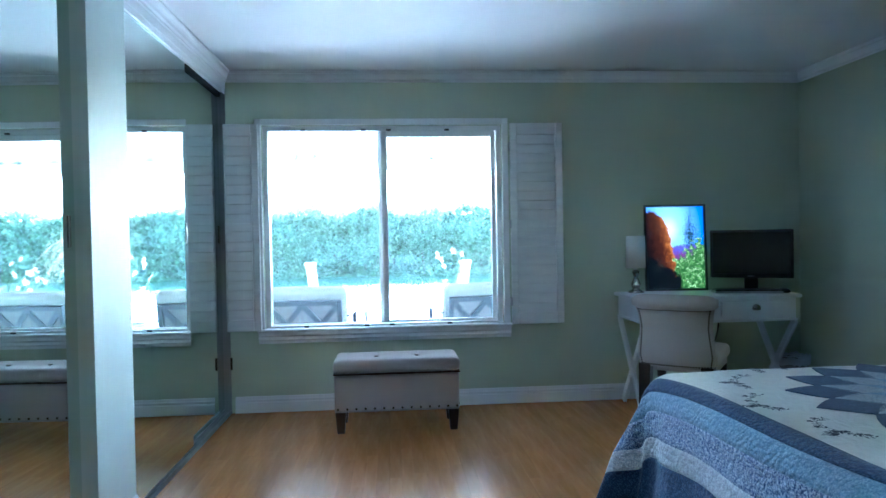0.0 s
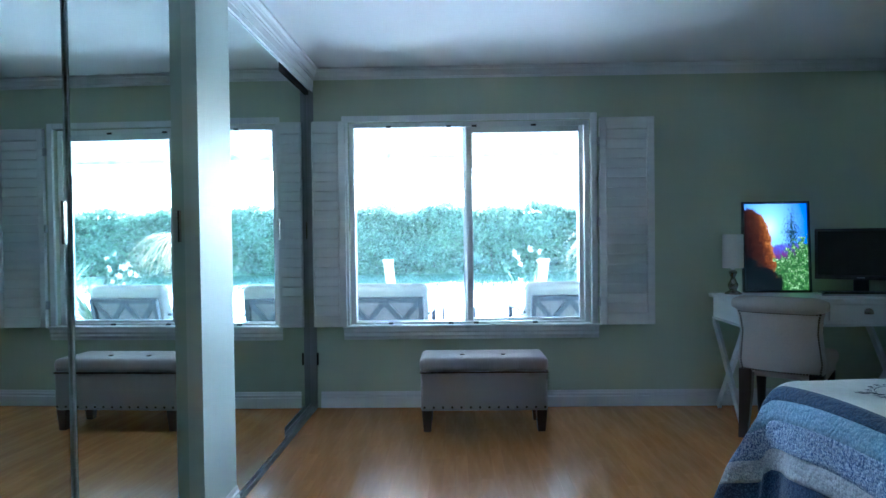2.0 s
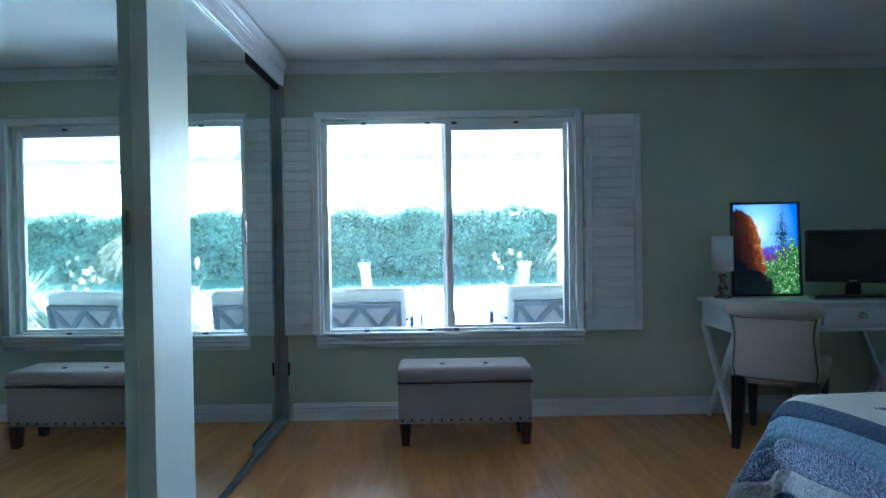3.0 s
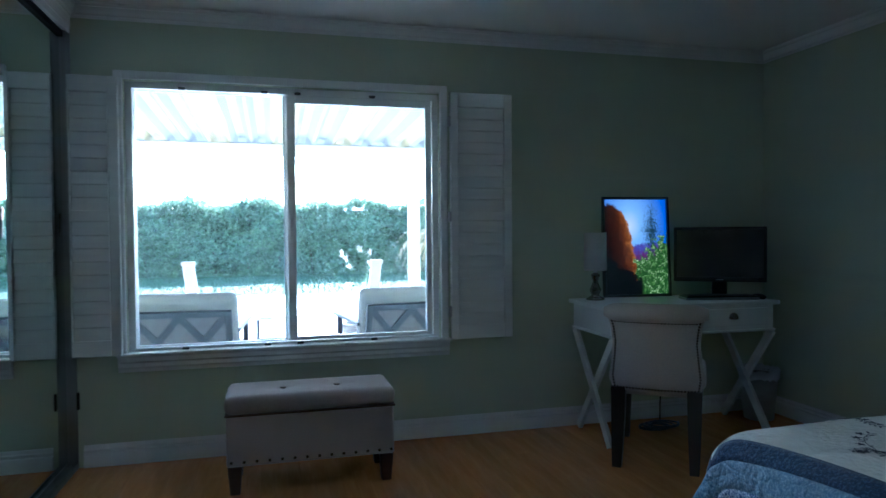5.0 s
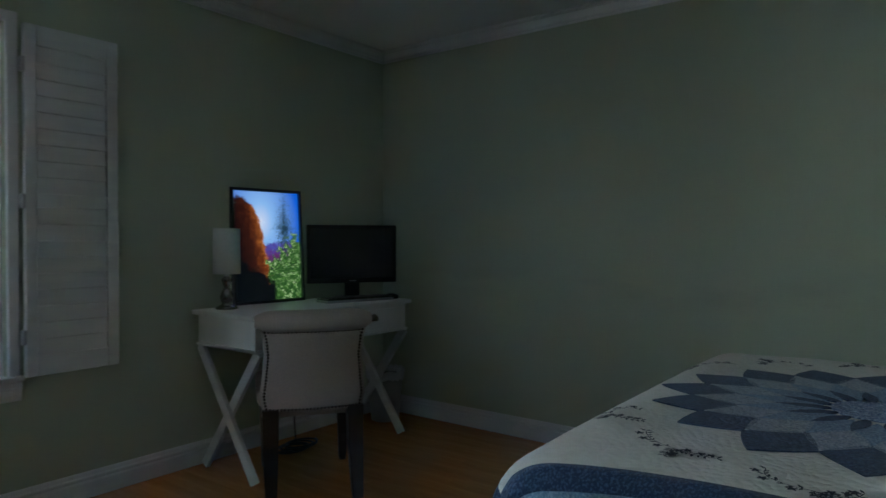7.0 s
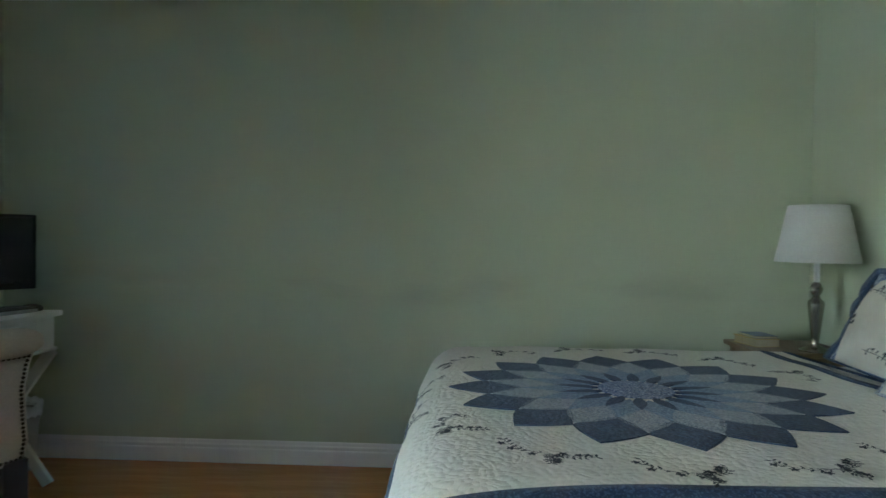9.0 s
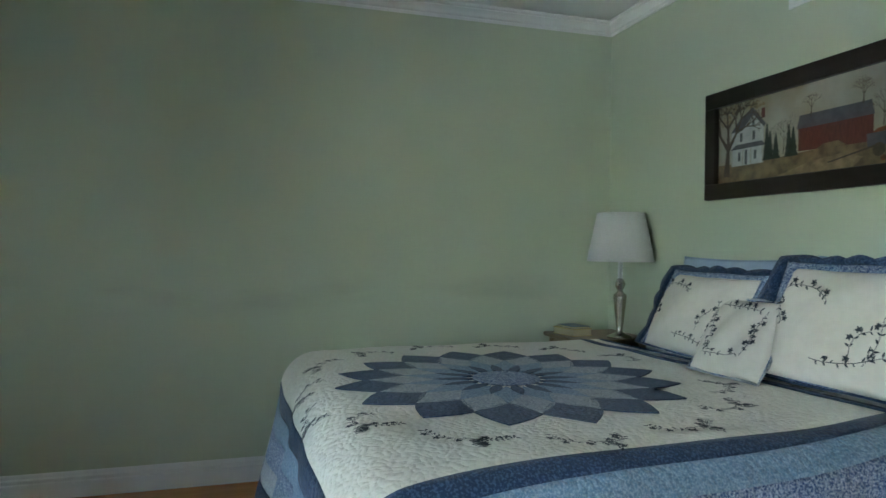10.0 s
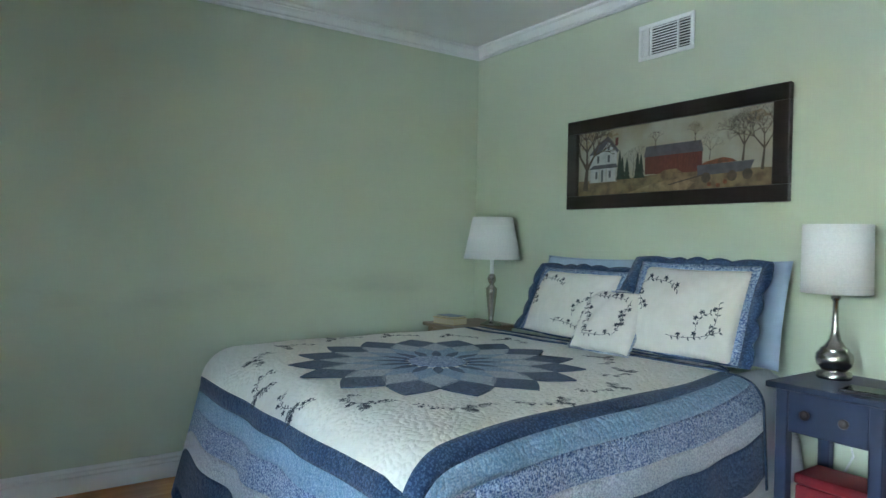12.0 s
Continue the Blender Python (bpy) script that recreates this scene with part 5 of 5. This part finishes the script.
# ---- outdoors ----
CONC = mat("patio_concrete", (0.58, 0.56, 0.52), 0.85, 0, (0.50, 0.48, 0.44), 2.5, 0.2, 60)
LAWN = mat("lawn_soil_green", (0.045, 0.085, 0.025), 0.9, 0, (0.033, 0.062, 0.018), 6, 0.4, 80)
GRASSM = mat("grass_blades", (0.05, 0.092, 0.025), 0.7, 0, (0.036, 0.068, 0.018), 4, island=0.25)
HEDGEM = mat("hedge_leaves", (0.17, 0.23, 0.13), 0.3, 0, (0.10, 0.15, 0.08), 3, island=0.6)
for m_ in (HEDGEM,):
    n_, l_ = m_.node_tree.nodes, m_.node_tree.links
    tr_, ad_ = n_.new("ShaderNodeBsdfTranslucent"), n_.new("ShaderNodeMixShader")
    b_ = n_["Principled BSDF"]
    l_.new(b_.inputs["Base Color"].links[0].from_socket, tr_.inputs[0])
    ad_.inputs[0].default_value = 0.5
    l_.new(b_.outputs[0], ad_.inputs[1])
    l_.new(tr_.outputs[0], ad_.inputs[2])
    l_.new(ad_.outputs[0], n_["Material Output"].inputs[0])
TWIG = mat("hedge_wood", (0.11, 0.08, 0.055), 0.8, 0, (0.07, 0.05, 0.035), 20, 0.3, 60)
# white panels toned down against the patio bounce; the cream tint paints lit facets
PANM = mat("darkened_patio_panels", (0.20, 0.205, 0.21), 0.5, 0, (0.18, 0.185, 0.19), 3, 0.03, 60)
PANY = mat("cream_lit_patio_panels", (0.27, 0.235, 0.13), 0.5, 0, (0.245, 0.21, 0.115), 3, 0.03, 60)
POSTW = mat("white_painted_post", (0.62, 0.61, 0.58), 0.5, 0, (0.55, 0.54, 0.51), 3, 0.03, 60)
STUCCO = mat("stucco", (0.60, 0.56, 0.48), 0.9, 0, (0.54, 0.50, 0.43), 6, 0.4, 120)
CHAIRM = mat("dark_slate_metal", (0.010, 0.013, 0.022), 0.55, 0.0, (0.007, 0.009, 0.015), 30)
CUSH = mat("grey_outdoor_cushion", (0.27, 0.255, 0.24), 0.9, 0, (0.22, 0.21, 0.195), 60, 0.2, 300)
BACK_SHADE = mat("shaded_chair_back", (0.15, 0.13, 0.12), 0.8, 0, (0.11, 0.095, 0.088), 40, 0.3, 300)
TABLEG = mat("glossy_table_glass", (0.86, 0.88, 0.88), 0.13, 1.0, (0.82, 0.84, 0.84), 6)
PETALW = mat("white_blossom", (0.75, 0.72, 0.66), 0.7, 0, (0.66, 0.6, 0.52), 20)
STRAW = mat("dry_palm_fronds", (0.42, 0.36, 0.22), 0.8, 0, (0.30, 0.25, 0.14), 12, island=0.2)
POTM = mat("grey_stone_pot", (0.16, 0.15, 0.14), 0.8, 0, (0.11, 0.10, 0.095), 12, 0.2, 60)
GZ = -0.06
setting("ground", block(-60, -60, GZ - 0.3, 60, 90, GZ - 0.03), LAWN, "level ground reaching to the horizon", "ground")
# slab runs on past the patio so its pale colour stands for sunlit grass
setting("pavement", block(-9, N + WT, GZ - 0.025, 12, 15.2, GZ), CONC, "pale concrete patio slab, its far part standing for sunlit lawn", "patio")
setting("facade", block(-9, N + 0.02, -0.3, -0.82, N + WT + 0.02, 2.9), STUCCO, "stucco outer wall of the house", "facade")
setting("facade_east", block(E + WT + 0.002, N + 0.02, -0.3, 12, N + WT + 0.02, 2.9), STUCCO, "stucco outer wall of the house", "facade")
setting("roof", block(-9, -2.2, H + 0.45, 12, N + WT + 0.5, H + 0.6), STUCCO, "flat roof slab over the house", "roof")

rg = random.Random(11)
vts, fcs = [], []
for i in range(40000):
    x, y = -9 + 21 * rg.random(), 15.2 + 7.2 * rg.random()
    h_, a = 0.04 + 0.05 * rg.random(), rg.random() * 6.28
    dx, dy = 0.006 * math.cos(a), 0.006 * math.sin(a)
    b = len(vts)
    lx, ly = 0.03 * (rg.random() - 0.5), 0.03 * (rg.random() - 0.5)
    vts += [(x - dx, y - dy, GZ - 0.03), (x + dx, y + dy, GZ - 0.03), (x + lx, y + ly, GZ - 0.03 + h_)]
    fcs.append((b, b + 1, b + 2))
me = bpy.data.meshes.new("grass")
me.from_pydata(vts, [], fcs)
me.materials.append(GRASSM)
tagged(new("grass", me), "short green lawn grass before the hedge", "grass", kind="stuff")

hedge = thing("hedge", "tall dense green garden hedge behind the lawn", "hedge")
vts, fcs = [], []
for i in range(64000):
    x = -11 + 26 * rg.random()
    top = 2.22 + 0.30 * noise.noise(Vector((x * 0.9, 0, 0))) + 0.20 * noise.noise(Vector((x * 3.1, 4, 0)))
    if rg.random() < 0.3:
        z, y = top - 0.30 * rg.random() ** 1.5, 22.3 + 1.2 * rg.random()
    else:
        z = GZ + top * rg.random() ** 0.9
        y = 22.2 + 0.8 * noise.noise(Vector((x * 0.9, z * 1.1, 2))) + 0.25 * rg.random()
    s = 0.07 + 0.09 * rg.random()
    d = Vector((rg.gauss(0, 1), rg.gauss(0, 1), rg.gauss(0.4, 1))).normalized()
    e = d.orthogonal().normalized()
    e.rotate(Matrix.Rotation(rg.random() * 6.28, 3, d))
    p, b = Vector((x, y, z)), len(vts)
    vts += [p, p + d * s * 0.5 + e * s * 0.28, p + d * s, p + d * s * 0.5 - e * s * 0.28]
    fcs.append((b, b + 1, b + 2, b + 3))
me = bpy.data.meshes.new("leaves")
me.from_pydata([tuple(v) for v in vts], [], fcs)
me.materials.append(HEDGEM)
lv = new("leaves", me)
lv.parent = hedge
lv["kind"] = "stuff"
bm = B()
box(bm, -13, 22.75, GZ - 0.03, 17, 23.6, 2.06)
bmesh.ops.subdivide_edges(bm, edges=list(bm.edges), cuts=24, use_grid_fill=True)
for v in bm.verts:
    v.co += Vector((0, 0.18 * noise.noise(v.co * 1.1), 0.22 * noise.noise(v.co * 0.8) if v.co.z > 0.3 else 0))
part("inner_foliage", bm, HEDGEM, hedge)
for x in range(-9, 14):
    part("stem", bar(B(), (x + 0.3, 22.7, GZ - 0.03), (x + 0.2, 22.65, 0.7), 0.05, 0.05), TWIG, hedge)

# patio cover: pan panels on a beam and posts
cover = thing("patio_cover", "white ribbed patio cover on beam and posts", "patio cover")
CY0, CY1, CZ0, CZ1 = N + WT + 0.02, 9.95, 2.52, 2.36
pitch_ = 0.25
n_ = 48
for i in range(n_):
    x = -5.2 + i * pitch_
    bm = B()
    prof = [(0, 0), (0.016, 0), (0.075, 0.065), (0.166, 0.065), (0.237, 0), (0.256, 0.002)]
    ra = [bm.verts.new((x + u, CY0, CZ0 + v)) for u, v in prof] + [bm.verts.new((x + u, CY0, CZ0 + v + 0.004)) for u, v in reversed(prof)]
    rb2 = [bm.verts.new((x + u, CY1, CZ1 + v)) for u, v in prof] + [bm.verts.new((x + u, CY1, CZ1 + v + 0.004)) for u, v in reversed(prof)]
    k = len(ra)
    for j in range(k):
        bm.faces.new((ra[j], ra[(j + 1) % k], rb2[(j + 1) % k], rb2[j]))
    bm.faces.new(ra[::-1])
    bm.faces.new(rb2)
    bmesh.ops.recalc_face_normals(bm, faces=bm.faces)
    # every third panel takes the painted lit-facet tone
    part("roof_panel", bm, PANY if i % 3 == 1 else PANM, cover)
part("beam", block(-5.2, 9.55, CZ1 - 0.155, 6.8, 9.67, CZ1 + 0.003, 0.006, 1), POSTW, cover)
part("gutter", block(-5.2, CY1 + 0.002, CZ1 - 0.03, 6.8, CY1 + 0.07, CZ1 + 0.075, 0.01, 2), PANM, cover)
for x in (-4.6, -0.9, 2.88, 6.4):
    pc = part("post", block(x - 0.07, 9.54, GZ, x + 0.07, 9.68, CZ1 - 0.155, 0.006, 1), POSTW, cover)
    bm = B()
    bar(bm, (x - 0.07, 9.61, 2.00), (x - 0.22, 9.61, 2.17), 0.05, 0.05, (0, 1, 0))
    part("bracket", bm, POSTW, pc)


def patio_chair(m, label):
    ob = thing("patio_chair", label, "patio chair", m, "patio chairs")
    tilt = Matrix.Translation((0, 0, 0.36)) @ Matrix.Rotation(radians(14), 4, "X")
    bm = B()
    for q in ((-0.33, -0.02, 0, -0.29, 0.02, 0.43), (0.29, -0.02, 0, 0.33, 0.02, 0.43), (-0.29, -0.02, 0.39, 0.29, 0.02, 0.43), (-0.29, -0.02, 0, 0.29, 0.02, 0.04)):
        box(bm, *q, bevel=0.004, seg=1, m=tilt)
    part("back_frame", bm, CHAIRM, ob)
    for x in (-0.29, 0.0):
        for a, b in (((x, 0, 0.04), (x + 0.29, 0, 0.39)), ((x + 0.29, 0.004, 0.04), (x, 0.004, 0.39))):
            bm = B()
            bar(bm, tilt @ Vector(a), tilt @ Vector(b), 0.046, 0.012)
            part("lattice_bar", bm, CHAIRM, ob)
    # added dark panel: the shade on the cushion's back is put into its colour
    bm = B()
    box(bm, -0.289, 0.012, 0.041, 0.289, 0.024, 0.389, m=tilt)
    part("back_panel", bm, BACK_SHADE, ob, "dark panel put in as shade behind the lattice")
    bm = puffy(-0.36, 0.03, 0.03, 0.36, 0.16, 0.515, 0.05, 5)
    bmesh.ops.transform(bm, matrix=tilt, verts=bm.verts)
    part("back_cushion", bm, CUSH, ob, smooth=True)
    part("seat_cushion", puffy(-0.32, 0.12, 0.36, 0.32, 0.72, 0.48, 0.04, 5), CUSH, ob, smooth=True)
    part("seat_frame", block(-0.34, 0.02, 0.30, 0.34, 0.74, 0.355, 0.006, 1), CHAIRM, ob)
    for sx in (-1, 1):
        for y in (0.04, 0.70):
            part("leg", block(sx * 0.33 - 0.02, y - 0.02, 0, sx * 0.33 + 0.02, y + 0.02, 0.62, 0.003, 1), CHAIRM, ob)
        part("arm", block(sx * 0.345 - 0.03, 0.0, 0.62, sx * 0.345 + 0.03, 0.74, 0.645, 0.008, 2), CHAIRM, ob)
    return ob


patio_chair(Matrix.Translation((0.45, 5.58, GZ)) @ Matrix.Rotation(radians(-4), 4, "Z"), "dark lattice-backed patio chair with grey cushions")
patio_chair(Matrix.Translation((1.98, 5.62, GZ)) @ Matrix.Rotation(radians(8), 4, "Z"), "dark lattice-backed patio chair with grey cushions")

ot = thing("patio_table", "low round glass patio table with metal legs", "patio table", Matrix.Translation((1.07, 7.15, GZ)))
part("table_top", lathe(B(), [(0.36, 0.54), (0.37, 0.545), (0.37, 0.555), (0.36, 0.56)], n=40), TABLEG, ot, "glossy glass table top")
for y_ in (-0.13, 0.13):
    for x_ in (-0.17, 0.17):
        part("leg", bar(B(), (x_, y_, 0), (x_, y_, 0.54), 0.022, 0.022), CHAIRM, ot)
    part("rail", bar(B(), (-0.17, y_, 0.30), (0.17, y_, 0.30), 0.018, 0.018, (0, 1, 0)), CHAIRM, ot)
for x_ in (-0.17, 0.17):
    part("rail", bar(B(), (x_, -0.13, 0.30), (x_, 0.13, 0.30), 0.018, 0.018), CHAIRM, ot)


def slat_post(x, y, top, leanx):
    ob = thing("garden_post", "short white garden post at the patio edge", "post", Matrix.Translation((x, y, GZ)))
    part("shaft", bar(B(), (0, 0, 0), (leanx, 0, top), 0.10, 0.07), POSTW, ob)
    part("cap", block(leanx - 0.06, -0.045, top - 0.01, leanx + 0.06, 0.045, top + 0.03, 0.008, 2), POSTW, ob)


slat_post(0.40, 7.4, 1.00, -0.12)
slat_post(1.90, 7.4, 0.99, 0.13)


def plant(name, label, x, y, kind):
    ob = thing(name, label, "plant", Matrix.Translation((x, y, GZ)))
    part("pot", lathe(B(), [(0.14, 0), (0.20, 0.30), (0.215, 0.30), (0.215, 0.34), (0.19, 0.34), (0.185, 0.30)], n=24), POTM, ob, smooth=True)
    r = random.Random(int(x * 100))
    vts, fcs = [], []

    def blade(p, d, ln, wd, droop, k=6):
        side = d.cross(Vector((0, 0, 1)))
        side = (side if side.length > 0.01 else Vector((1, 0, 0))).normalized() * wd
        pos, dr = Vector(p), d.normalized()
        b = len(vts)
        for i in range(k + 1):
            w_ = 1 - (i / k) ** 1.5 * 0.95
            vts.extend([tuple(pos - side * w_), tuple(pos + side * w_)])
            pos = pos + dr * ln / k
            dr = (dr + Vector((0, 0, -droop / k))).normalized()
        for i in range(k):
            fcs.append((b + 2 * i, b + 2 * i + 1, b + 2 * i + 3, b + 2 * i + 2))
    if kind == "blossom":
        for i in range(9):
            a = r.random() * 6.28
            d = Vector((math.cos(a) * 0.5, math.sin(a) * 0.5, 1))
            blade((0, 0, 0.33), d, 0.55 + 0.35 * r.random(), 0.006, 0.4, 6)
        me2 = bpy.data.meshes.new("stems")
        me2.from_pydata(vts, [], fcs)
        me2.materials.append(HEDGEM)
        o = new("stems", me2)
        o.parent = ob
        vts, fcs = [], []
        for i in range(15):
            a, rr = r.random() * 6.28, 0.20 * r.random()
            c = Vector((rr * math.cos(a), rr * math.sin(a), 0.60 + 0.55 * r.random() - rr * 0.4))
            for j in range(10):
                blade(c, Vector((r.gauss(0, 1), r.gauss(0, 1), r.gauss(0.3, 1))), 0.05, 0.018, 0.6, 2)
        nm, mt = "blossoms", PETALW
    elif kind == "weeping":
        part("trunk", tube(B(), [(0, 0, 0.3), (0.04, 0, 0.8), (0.0, 0.03, 1.25)], 0.045, 10), TWIG, ob, smooth=True)
        for i in range(90):
            a = r.random() * 6.28
            blade((0, 0.03, 1.25), Vector((math.cos(a), math.sin(a), 0.9 * r.random())), 0.75 + 0.3 * r.random(), 0.014, 2.6, 9)
        nm, mt = "fronds", STRAW
    else:
        for i in range(60):
            a = r.random() * 6.28
            blade((0, 0, 0.34), Vector((math.cos(a), math.sin(a), 0.5 + 1.6 * r.random())), 0.55 + 0.35 * r.random(), 0.024, 0.7, 6)
        nm, mt = "leaves", HEDGEM
    me2 = bpy.data.meshes.new(nm)
    me2.from_pydata(vts, [], fcs)
    me2.materials.append(mt)
    o = new(nm, me2)
    o.parent = ob


plant("potted_plant", "potted plant with pale blossoms on the patio", 1.93, 7.85, "blossom")
plant("potted_plant", "weeping potted plant with straw-coloured fronds", 3.18, 9.0, "weeping")
plant("potted_plant", "spiky green potted plant on the patio", 2.75, 6.35, "spiky")
plant("potted_plant", "potted plant with pale blossoms on the patio", 3.30, 7.7, "blossom")
plant("potted_plant", "potted plant with pale blossoms on the patio", 4.30, 8.0, "blossom")
plant("potted_plant", "spiky green potted plant on the patio", 4.90, 8.9, "spiky")

# ---- floor boards ----
floor = thing("floor", "warm oak laminate floor of narrow boards", "floor", kind="structure")
bm = box(B(), -0.80, HALL_S, -0.1, HALL_E + WT, N, -0.012)
box(bm, HALL_E + WT + 0.001, S - WT, -0.1, E, N, -0.012)
part("underlay", bm, DARK, floor)
PWID, PLEN = 0.0642, 0.86
pm = {}


def plank_mesh(w_, l_):
    key = (round(w_, 4), round(l_, 4))
    if key not in pm:
        bm = B()
        box(bm, 0, 0, -0.011, w_ - 0.0003, l_ - 0.0003, 0.0)
        me3 = bpy.data.meshes.new("plank")
        bm.to_mesh(me3)
        bm.free()
        me3.materials.append(OAK)
        pm[key] = me3
    return pm[key]


x = -0.12
col_i = 0
while x < E - 0.001:
    w_ = min(PWID, E - x)
    y = HALL_S - (col_i * 0.313 + 0.09 * (col_i % 5)) % PLEN
    south = HALL_S if x < HALL_E else S - 0.02
    while y < N - 0.001:
        a, b = max(y, south), min(y + PLEN, N)
        if b - a > 0.02:
            o = new("plank", plank_mesh(w_, b - a))
            o.parent = floor
            o.location = (x, a, 0)
        y += PLEN
    x += PWID
    col_i += 1
